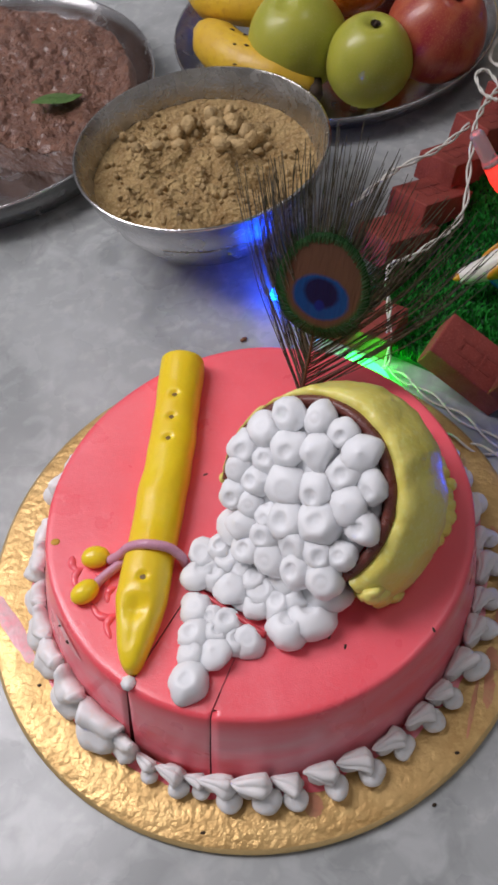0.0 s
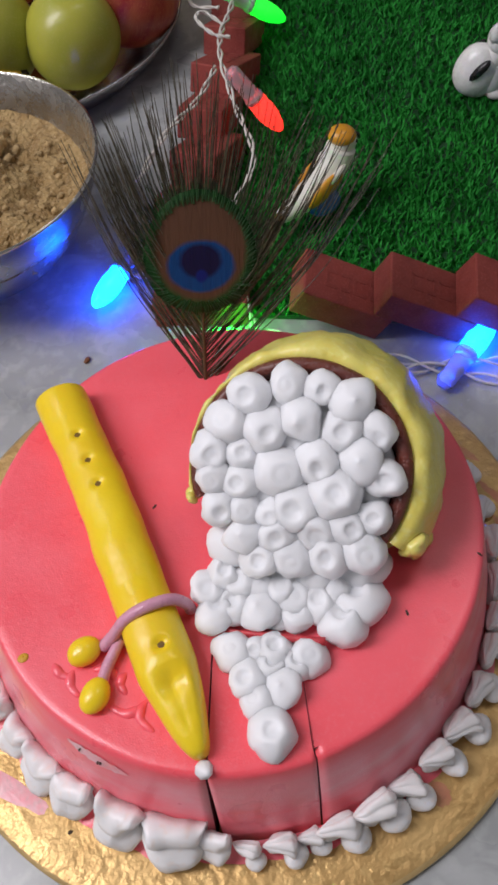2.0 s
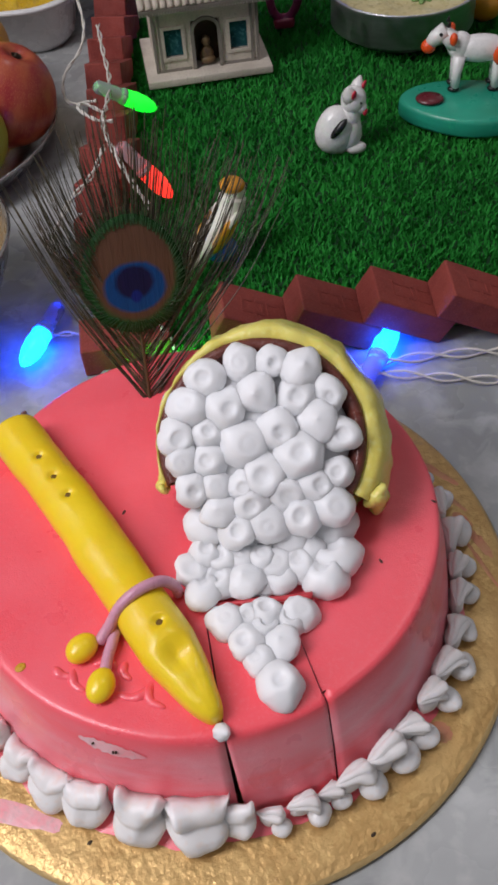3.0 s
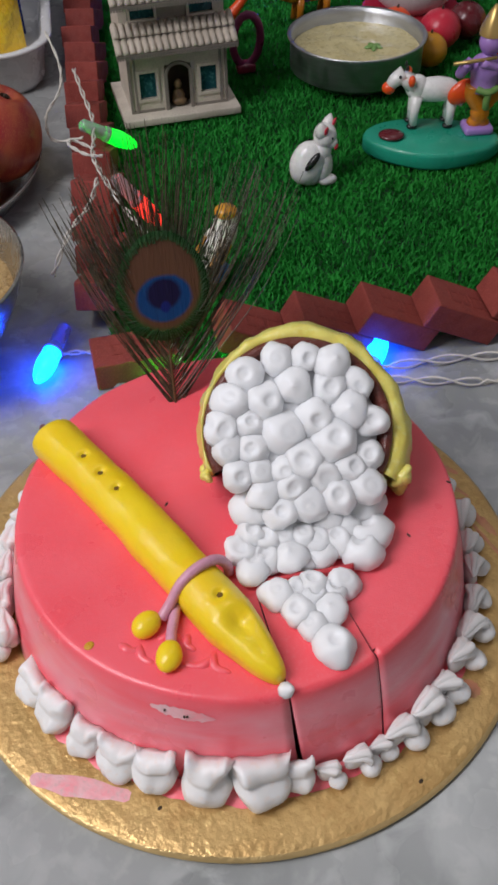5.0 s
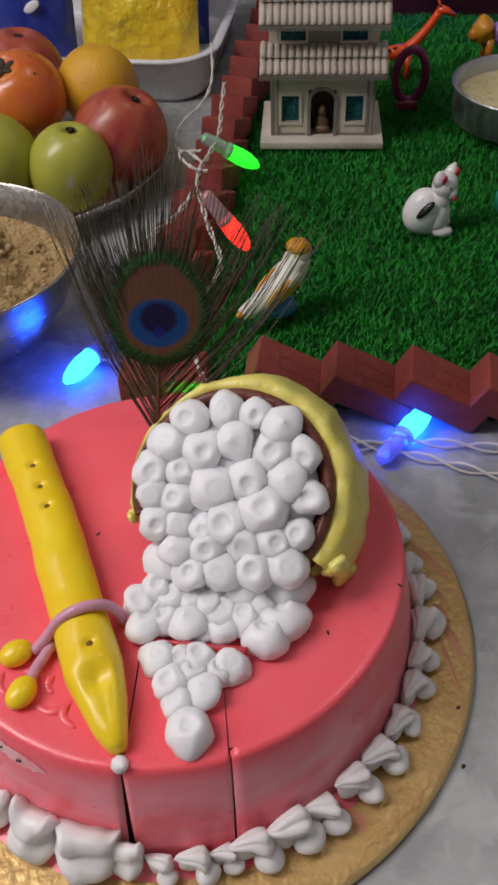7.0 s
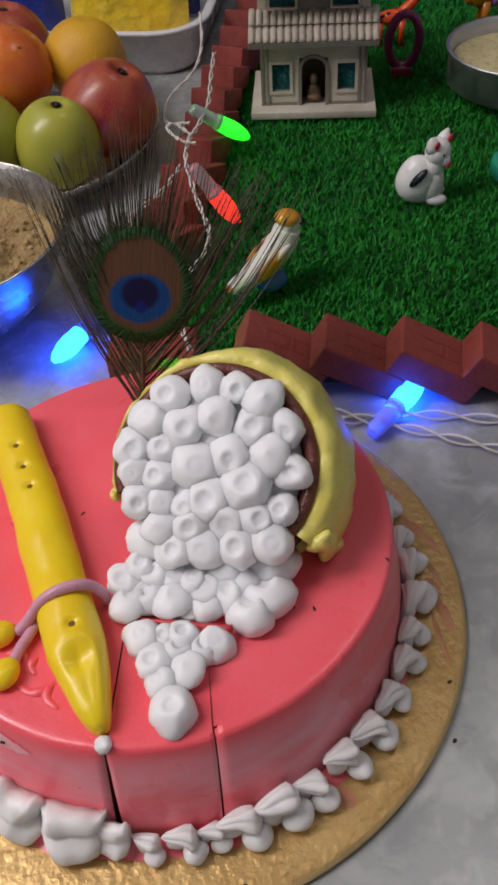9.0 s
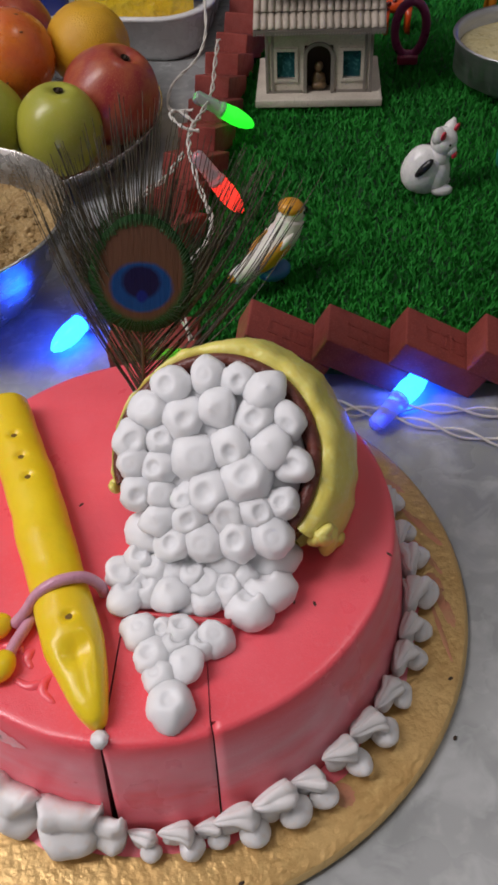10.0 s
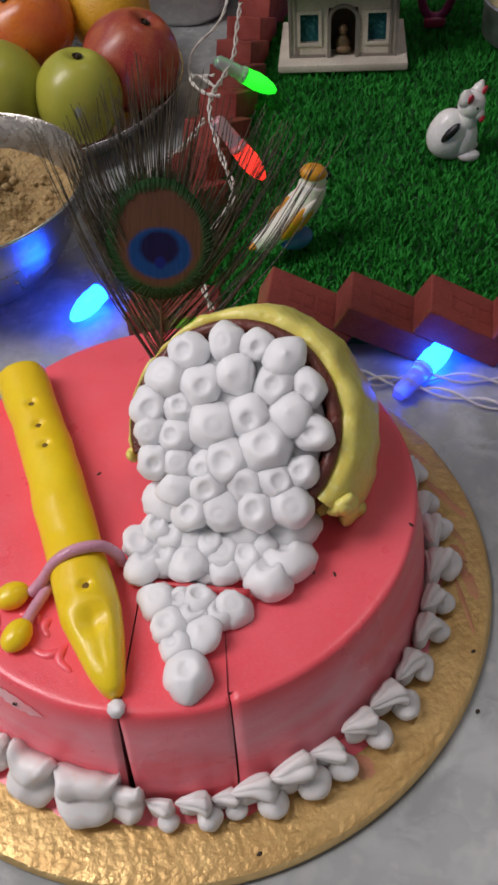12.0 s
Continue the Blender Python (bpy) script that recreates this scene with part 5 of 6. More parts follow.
# ---- the toy house ----
def house():
    o = Vector((0.2712, 0.3345, 0.0085))
    m = Matrix.Translation(o) @ pose(0, 0, 0, 0, 0, -30.2)
    root = thing("toy_house", "cream two-storey toy temple house with tiled roofs on the mat", "toy house", m)
    W2 = 0.0465
    part("plinth", box((-W2, 0.0, 0.0), (W2, 0.075, 0.0058), 0.0008), M_HOUSE, root)
    # front wall with a real arched doorway and two window openings
    z0, z1, x1, y0 = 0.0058, 0.0540, 0.0385, 0.0125

    def front(z0, z1, x1, y0, openings, name):
        xs = sorted({-x1, x1, *[q for o_ in openings for q in (o_[0], o_[1])]})
        bm = bmesh.new()
        for a, b in zip(xs, xs[1:]):
            hole = [q for q in openings if q[0] <= a + 1e-6 and q[1] >= b - 1e-6]
            spans = [(z0, z1)] if not hole else [(z0, hole[0][2]), (hole[0][3], z1)]
            for lo, hi in spans:
                if hi - lo > 1e-5:
                    add_box(bm, (a, y0, lo), (b, y0 + 0.003, hi))
        part(name, bm, M_HOUSE, root, smooth=False)

    front(z0, z1, x1, y0, [(-0.0305, -0.0175, 0.0165, 0.0365), (-0.0105, 0.0105, z0, 0.0405), (0.0175, 0.0305, 0.0165, 0.0365)], "front_wall")
    for nm, lo, hi in (("side_wall", (-x1, y0 + 0.003, z0), (-x1 + 0.003, 0.066, z1)), ("side_wall", (x1 - 0.003, y0 + 0.003, z0), (x1, 0.066, z1)), ("back_wall", (-x1, 0.066, z0), (x1, 0.069, z1))):
        part(nm, box(lo, hi), M_HOUSE, root, smooth=False)
    part("storey_floor", box((-x1 + 0.003, y0 + 0.003, z1 - 0.003), (x1 - 0.003, 0.066, z1)), M_HOUSE, root, smooth=False)

    def frame_of(x0, x1_, z0_, z1_, y, t=0.0022):
        bm = bmesh.new()
        add_box(bm, (x0 - t, y - 0.0012, z0_ - t), (x0, y + 0.001, z1_ + t))
        add_box(bm, (x1_, y - 0.0012, z0_ - t), (x1_ + t, y + 0.001, z1_ + t))
        add_box(bm, (x0, y - 0.0012, z0_ - t), (x1_, y + 0.001, z0_))
        add_box(bm, (x0, y - 0.0012, z1_), (x1_, y + 0.001, z1_ + t))
        return bm

    for a, b in ((-0.0305, -0.0175), (0.0175, 0.0305)):
        w = part("window_frame", frame_of(a, b, 0.0165, 0.0365, y0), M_HOUSE, root, "raised cream window frame", smooth=False)
        part("window_pane", box((a, y0 + 0.0018, 0.0165), (b, y0 + 0.0026, 0.0365)), M_PANE, w, "dark teal pane", smooth=False)
    # trim strips
    for x in (-x1 - 0.0004, -0.0345, 0.0325, x1 - 0.0016):
        part("trim", box((x, y0 - 0.0011, z0), (x + 0.0020, y0 + 0.0008, z1)), M_HOUSE_TRIM, root, "dark upright strip", smooth=False)
    part("trim", box((-x1, y0 - 0.0008, z0), (-0.0125, y0 - 0.0001, z0 + 0.0020)), M_HOUSE_TRIM, root, "dark strip", smooth=False)
    part("trim", box((0.0125, y0 - 0.0008, z0), (x1, y0 - 0.0001, z0 + 0.0020)), M_HOUSE_TRIM, root, "dark strip", smooth=False)
    # arch
    bm = bmesh.new()
    arch = [(-0.0112, z0), (-0.0112, 0.0325)] + [(-0.0112 * cos(pi * i / 12), 0.0325 + 0.0105 * sin(pi * i / 12)) for i in range(1, 12)] + [(0.0112, 0.0325), (0.0112, z0)]
    inn = [(x * 0.78, z0 if z == z0 else 0.0325 + (z - 0.0325) * 0.78) for x, z in arch]
    ya, yb = y0 - 0.0018, y0 + 0.0012
    V4 = [[bm.verts.new((x, y, z)) for x, z in pts] for pts, y in ((arch, ya), (inn, ya), (inn, yb), (arch, yb))]
    for a, b in zip(V4, V4[1:] + V4[:1]):
        for i in range(len(arch) - 1):
            bm.faces.new((a[i], a[i + 1], b[i + 1], b[i]))
    part("door_arch", bm, M_HOUSE_TRIM, root, "dark rounded arch", smooth=False)
    # a near-black sheet gives the doorway its shade by colour
    part("niche_back", box((-0.0105, y0 + 0.012, z0), (0.0105, y0 + 0.0135, 0.0405)), M_STALK, root, "dark sheet standing in for the shade in the doorway", smooth=False)
    bm = bmesh.new()
    add_blob(bm, (0, y0 + 0.006, z0 + 0.007), (0.0052, 0.004, 0.0072), n=10, rough=0.2)
    add_blob(bm, (0, y0 + 0.005, z0 + 0.0172), (0.0033, 0.003, 0.0040), n=10)
    add_blob(bm, (0.0004, y0 + 0.003, z0 + 0.004), (0.006, 0.003, 0.003), n=8)
    part("door_idol", bm, M_IDOL, root, "small plain golden idol in the doorway")

    def roof(zb, zt, xw, yf, yb, name):
        """A sloped tiled roof: board, two courses of round tiles and a toothed edge."""
        ang = math.atan2(zt - zb, yb - yf)
        ln = math.hypot(zt - zb, yb - yf)
        r = part(name, box((-xw, 0, -0.0022), (xw, ln, 0.0), m=pose(0, yf, zb, math.degrees(ang), 0, 0)), M_HOUSE, root, smooth=False)
        tile = bmesh.new()
        pr = [(cos(pi * i / 8) * 0.00245, sin(pi * i / 8) * 0.0027) for i in range(9)]
        L = ln / 2 * 1.04
        ringA = [tile.verts.new((x, 0, z)) for x, z in pr]
        ringB = [tile.verts.new((x * 0.9, L, z * 0.8)) for x, z in pr]
        for i in range(8):
            tile.faces.new((ringA[i], ringA[i + 1], ringB[i + 1], ringB[i]))
        tile.faces.new(ringA)
        tile.faces.new(ringB)
        tm = finish(tile, "roof_tile", M_TILE)
        cnt = 18
        for c in range(2):
            for i in range(cnt):
                ob = new("roof_tile", tm)
                ob.parent = r
                ob.matrix_local = pose(0, yf, zb, math.degrees(ang), 0, 0) @ pose(-xw + (i + 0.5) * 2 * xw / cnt, c * ln / 2 - 0.0005, 0.0002 + 0.0022 * c, -3, 0, 0)
        bm = bmesh.new()
        for i in range(46):
            add_box(bm, (-xw + i * 2 * xw / 46, yf - 0.0012, zb - 0.0042), (-xw + (i + 0.62) * 2 * xw / 46, yf + 0.0008, zb - 0.0008))
        add_box(bm, (-xw, yf - 0.0006, zb - 0.0030), (xw, yf + 0.0014, zb - 0.0006))
        part("roof_edge", bm, M_HOUSE_TRIM, r, "toothed eave strip", smooth=False)

    roof(0.0560, 0.0695, 0.0465, 0.003, 0.024, "lower_roof")
    zu0, zu1, yu, xu = 0.0640, 0.0880, 0.021, 0.040
    for lo, hi in (((-xu, yu, zu0), (-0.0335, yu + 0.003, zu1)), ((-0.0335, yu, zu0), (0.0335, yu + 0.003, zu0 + 0.007)), ((-0.0335, yu, zu1 - 0.004), (0.0335, yu + 0.003, zu1)), ((-0.011, yu, zu0 + 0.007), (0.011, yu + 0.003, zu1 - 0.004)), ((0.0335, yu, zu0), (xu, yu + 0.003, zu1)), ((-xu, yu + 0.003, z1), (-xu + 0.003, 0.066, zu1)), ((xu - 0.003, yu + 0.003, z1), (xu, 0.066, zu1)), ((-xu, 0.066, z1), (xu, 0.069, zu1))):
        part("upper_wall", box(lo, hi), M_HOUSE_TRIM if lo[1] == yu and abs(lo[0]) < 0.03 else M_HOUSE, root, smooth=False)
    for a, b in ((-0.0335, -0.011), (0.011, 0.0335)):
        w = part("window_frame", frame_of(a + 0.0022, b - 0.0022, zu0 + 0.0092, zu1 - 0.0062, yu, 0.0018), M_HOUSE, root, "raised cream window frame", smooth=False)
        part("window_pane", box((a, yu + 0.0018, zu0 + 0.007), (b, yu + 0.0026, zu1 - 0.004)), M_PANE, w, "dark teal pane", smooth=False)
    roof(0.0895, 0.1085, 0.0465, 0.006, 0.034, "upper_roof")
    part("roof_back", box((-0.0465, 0.034, 0.1005), (0.0465, 0.072, 0.1085), 0.001), M_HOUSE, root, smooth=False)


house()


# ---- figurines: one plain mesh each ----
def figurine(name, label, category, m, bm, mats):
    return thing(name, label, category, m, mesh=finish(bm, name, mats))


def cat():
    bm = bmesh.new()
    add_blob(bm, (-0.001, 0, 0.0125), (0.0145, 0.0110, 0.0135), (0, -20, 0), 0, 16, 0.06, 80)
    add_blob(bm, (0.0070, 0, 0.0110), (0.0090, 0.0098, 0.0115), mi=0, n=14)
    add_blob(bm, (0.0075, 0, 0.0205), (0.0074, 0.0078, 0.0082), (0, 14, 0), n=12)
    for s in (-1, 1):
        add_blob(bm, (0.0110, s * 0.0060, 0.0036), (0.0070, 0.0038, 0.0034), n=10)
        add_blob(bm, (-0.0020, s * 0.0100, 0.0180), (0.0072, 0.0026, 0.0022), (s * -30, -42, 0), 1, 8)
    body = set(bm.verts)
    add_blob(bm, (0, 0, 0), (0.0080, 0.0092, 0.0072), n=14)
    add_blob(bm, (0.0056, 0, -0.0024), (0.0040, 0.0042, 0.0034), n=10)
    add_blob(bm, (0.0092, 0, -0.0040), (0.0014, 0.0024, 0.0020), mi=2, n=8)
    for s in (-1, 1):
        add_tube(bm, [(-0.0008, s * 0.0048, 0.0030), (-0.0010, s * 0.0070, 0.0066), (-0.0012, s * 0.0088, 0.0096)], [0.0050, 0.0036, 0.0007], 10)
        add_blob(bm, (0.0026, s * 0.0064, 0.0056), (0.0012, 0.0024, 0.0036), (s * -28, 12, 0), 2, 10)
        add_blob(bm, (0.0062, s * 0.0034, 0.0016), (0.0012, 0.0012, 0.0010), mi=1, n=6)
    turn = pose(0.0100, 0, 0.0285, 0, 8, -42)
    for v in bm.verts:
        if v not in body:
            v.co = turn @ v.co
    for v in bm.verts:
        v.co.z = max(v.co.z, 0.0)
    figurine("cat_figurine", "small white china cat with black patches and pink ears", "figurine", pose(0.2735, 0.2035, 0.0050, 0, 0, -30) @ Matrix.Diagonal((1.0, 1.05, 1.22, 1)), bm, [M_WHITE, M_BLACK, M_REDPAINT])


def bird():
    bm = bmesh.new()
    add_blob(bm, (0, 0, 0.0085), (0.0105, 0.0085, 0.0060), mi=2, n=12, rough=0.1)
    add_tube(bm, spline([(-0.028, 0, 0.0150), (-0.018, 0, 0.0165), (-0.004, 0, 0.0215), (0.008, 0, 0.0300), (0.012, 0, 0.0380)], 4), [0.0022 + 0.0060 * sin(pi * min(1, (i + 2) / 17) * 0.62) for i in range(17)], 14)
    add_blob(bm, (0.0135, 0, 0.0410), (0.0072, 0.0068, 0.0070), n=12)
    add_blob(bm, (0.0125, 0, 0.0445), (0.0076, 0.0070, 0.0048), (0, 12, 0), 1, 12)
    add_tube(bm, [(0.0195, 0, 0.041), (0.0230, 0, 0.039), (0.0240, 0, 0.0365)], [0.0024, 0.0016, 0.0003], 8, 3)
    for s in (-1, 1):
        add_blob(bm, (-0.004, s * 0.0072, 0.0235), (0.0125, 0.0022, 0.0050), (0, -32, s * 4), 1, 10)
        add_blob(bm, (0.002, s * 0.0078, 0.0290), (0.0080, 0.0018, 0.0022), (0, -32, 0), 0, 8)
        add_blob(bm, (0.0170, s * 0.0056, 0.0418), (0.0011, 0.0009, 0.0011), mi=3, n=6)
    add_blob(bm, (-0.0275, 0, 0.0150), (0.0042, 0.0026, 0.0024), mi=1, n=8)
    figurine("bird_figurine", "small white and mustard toy bird on a blue base", "figurine", pose(0.1430, 0.1640, 0.0060, 0, 0, 8), bm, [M_BIRDWHITE, M_MUSTARD, M_BLUEPAINT, M_BLACK])


def cow_group():
    m = pose(0.3640, 0.1660, 0.0080, 0, 0, -50)
    bm = bmesh.new()
    # slab
    n = 64
    rings = []
    for f, z in ((0.96, 0.0), (1.0, 0.002), (1.0, 0.0095), (0.98, 0.0118), (0.94, 0.0125)):
        rings.append([bm.verts.new((0.0470 * f * cos(2 * pi * i / n) * (1 + 0.06 * cos(4 * pi * i / n)), 0.0285 * f * sin(2 * pi * i / n) * (1 + 0.05 * sin(6 * pi * i / n)), z)) for i in range(n)])
    for a, b in zip(rings, rings[1:]):
        for i in range(n):
            bm.faces.new((a[i], a[(i + 1) % n], b[(i + 1) % n], b[i]))
    bm.faces.new(rings[0])
    bm.faces.new(rings[-1])
    figurine("figure_base", "flat turquoise oval base of a painted figure group", "figurine", m, bm, [M_TURQ])
    bm = bmesh.new()
    add_blob(bm, (0, 0, 0.0018), (0.0095, 0.0082, 0.0026), n=12)
    figurine("red_disc", "shiny maroon disc on the turquoise base", "figurine", m @ pose(-0.0295, -0.0050, 0.0126), bm, [M_MAROON])
    # cow
    bm = bmesh.new()
    add_blob(bm, (0.004, 0, 0.0270), (0.0180, 0.0082, 0.0090), n=14, rough=0.06)
    add_blob(bm, (-0.010, 0, 0.0290), (0.0085, 0.0072, 0.0090), n=12)
    add_tube(bm, [(-0.012, 0, 0.030), (-0.0175, 0, 0.0345), (-0.0210, 0, 0.0370)], [0.0070, 0.0056, 0.0050], 10)
    add_tube(bm, [(-0.0200, 0, 0.0395), (-0.0265, 0, 0.0345), (-0.0300, 0, 0.0300)], [0.0056, 0.0050, 0.0040], 10)
    add_blob(bm, (-0.0305, 0, 0.0290), (0.0050, 0.0048, 0.0046), mi=2, n=10)
    for s in (-1, 1):
        add_blob(bm, (-0.0155, s * 0.0078, 0.0365), (0.0026, 0.0030, 0.0042), (0, 0, 0), 2, 8)
        add_blob(bm, (-0.0235, s * 0.0048, 0.0385), (0.0012, 0.0010, 0.0012), mi=1, n=6)
        add_tube(bm, [(-0.019, s * 0.003, 0.043), (-0.0185, s * 0.0045, 0.0465)], [0.0016, 0.0004], 6, 1)
        for x in (-0.010, 0.0165):
            add_tube(bm, [(x, s * 0.0048, 0.024), (x - 0.001, s * 0.0050, 0.012), (x - 0.001, s * 0.0052, 0.003)], [0.0046, 0.0033, 0.0030], 8)
            add_blob(bm, (x - 0.0018, s * 0.0052, 0.0018), (0.0040, 0.0032, 0.0020), mi=1, n=8)
    add_tube(bm, spline([(0.0215, 0, 0.030), (0.0245, 0, 0.022), (0.0235, 0, 0.014)], 4), 0.0014, 6)
    figurine("cow_figurine", "small white toy cow with orange muzzle and ears", "figurine", m @ pose(-0.0030, 0.0160, 0.0124, 0, 0, 6), bm, [M_WHITE, M_BLACK, M_HOTORANGE])
    # flute player statue, kept plain
    bm = bmesh.new()
    add_box(bm, (-0.0085, -0.0070, 0.0), (0.0085, 0.0070, 0.0060), mi=0, bevel=0.002)
    for s in (-1, 1):
        add_tube(bm, spline([(s * 0.0035, 0, 0.005), (s * -0.0010, -0.001, 0.014), (s * 0.0048, 0, 0.026), (s * 0.0045, 0, 0.033)], 4), [0.0040 + 0.0022 * i / 12 for i in range(13)], 10, 1)
    add_tube(bm, spline([(0, 0, 0.030), (0, 0, 0.040), (0, 0, 0.050), (0, 0, 0.054)], 4), [0.0085, 0.0080, 0.0078, 0.0080, 0.0086, 0.0092, 0.0094, 0.0090, 0.0078, 0.0060, 0.0045, 0.004, 0.0035], 12, 0)
    add_blob(bm, (0, -0.001, 0.0615), (0.0068, 0.0066, 0.0080), mi=0, n=12)
    add_lathe(bm, [(0.0072, 0.066), (0.0068, 0.070), (0.0045, 0.077), (0.0012, 0.084), (0, 0.0845)], 14, Matrix(), 3)
    for s in (-1, 1):
        add_tube(bm, spline([(s * 0.009, 0, 0.050), (s * 0.014 - 0.002, -0.004, 0.043), (-0.010 + s * 0.004, -0.008, 0.052)], 5), 0.0030, 8, 0)
    add_tube(bm, [(-0.022, -0.009, 0.0525), (0.002, -0.008, 0.0545)], 0.0012, 7, 3)
    add_blob(bm, (0.0125, 0.004, 0.036), (0.0085, 0.0035, 0.0185), (0, -14, 0), 2, 12, 0.15, 90)
    add_blob(bm, (-0.0110, 0.003, 0.0270), (0.0070, 0.0032, 0.0100), (0, 28, 0), 2, 12, 0.15, 90)
    add_tube(bm, spline([(-0.006, -0.007, 0.034), (0, -0.009, 0.032), (0.006, -0.007, 0.034)], 4), 0.0022, 7, 4)
    add_tube(bm, spline([(0.001, -0.008, 0.034), (0.000, -0.0085, 0.026), (0.001, -0.007, 0.020)], 4), 0.0020, 7, 4)
    figurine("painted_statue", "small painted statue in lilac, orange and gold", "figurine", m @ pose(0.0330, 0.0080, 0.0122, 0, 0, 10) @ Matrix.Diagonal((1.25, 1.25, 1.06, 1)), bm, [M_LILAC, M_OCHRE, M_HOTORANGE, M_GOLDPAINT, M_LEAF])


cat()
bird()
cow_group()


def toy_animals():
    # orange giraffe lying back behind the bowl
    bm = bmesh.new()
    add_blob(bm, (0, 0, 0.030), (0.0150, 0.0072, 0.0078), (0, -12, 0), n=12, rough=0.1)
    add_tube(bm, spline([(0.010, 0, 0.034), (0.024, 0, 0.052), (0.036, 0, 0.074)], 4), [0.0062, 0.0058, 0.0052, 0.0048, 0.0045, 0.0042, 0.0040, 0.0039, 0.0038], 9)
    add_tube(bm, [(0.034, 0, 0.077), (0.042, 0, 0.074), (0.050, 0, 0.069)], [0.0048, 0.0042, 0.0022], 9)
    for s in (-1, 1):
        for x in (-0.010, 0.010):
            add_tube(bm, [(x, s * 0.004, 0.028), (x, s * 0.0048, 0.014), (x, s * 0.005, 0.0)], [0.0036, 0.0025, 0.0028], 7)
        add_tube(bm, [(0.035, s * 0.003, 0.080), (0.034, s * 0.0045, 0.086)], [0.0012, 0.0006], 6)
    for k in range(14):
        a = k * 2.4
        add_blob(bm, (0.012 * cos(a), 0.0070 * sin(a * 1.7), 0.031 + 0.005 * sin(a)), (0.0026, 0.0016, 0.0020), mi=1, n=6)
    figurine("giraffe_figurine", "orange toy giraffe with brown spots on the mat", "figurine", pose(0.3980, 0.4230, 0.006, 0, 0, -28) @ Matrix.Diagonal((0.9, 0.9, 0.74, 1)), bm, [M_HOTORANGE, M_MAROON])
    # lion
    bm = bmesh.new()
    add_blob(bm, (0.008, 0, 0.024), (0.0185, 0.0080, 0.0092), n=12)
    add_blob(bm, (-0.014, 0, 0.028), (0.0098, 0.0105, 0.0110), mi=1, n=12, rough=0.25, scale=160)
    add_blob(bm, (-0.021, 0, 0.025), (0.0055, 0.0060, 0.0058), n=10)
    for s in (-1, 1):
        for x in (-0.008, 0.020):
            add_tube(bm, [(x, s * 0.005, 0.022), (x, s * 0.0055, 0.010), (x - 0.001, s * 0.0055, 0.0)], [0.0045, 0.0032, 0.0036], 8)
    add_tube(bm, spline([(0.025, 0, 0.026), (0.033, 0, 0.020), (0.037, 0, 0.012)], 4), 0.0014, 6)
    add_blob(bm, (0.000, 0, 0.0245), (0.0070, 0.0088, 0.0094), mi=2, n=12)
    figurine("lion_figurine", "tan toy lion with a mustard mane standing on the mat", "figurine", pose(0.4930, 0.4080, 0.006, 0, 0, -20), bm, [M_OCHRE, M_MUSTARD, M_LILAC])
    # open oval purple ring on a foot
    root = thing("oval_frame", "small open oval purple ring standing on the mat", "ornament", pose(0.3700, 0.3650, 0.010, 12, 0, -30))
    bm = bmesh.new()
    ring = [(0.0118 * cos(2 * pi * i / 40), 0, 0.0265 + 0.0225 * sin(2 * pi * i / 40)) for i in range(41)]
    add_tube(bm, ring, 0.0034, 10, caps=False)
    part("oval_rim", bm, M_PURPLE, root)
    part("oval_foot", box((-0.008, -0.005, -0.002), (0.008, 0.005, 0.006), 0.0015), M_ROSE, root)


toy_animals()


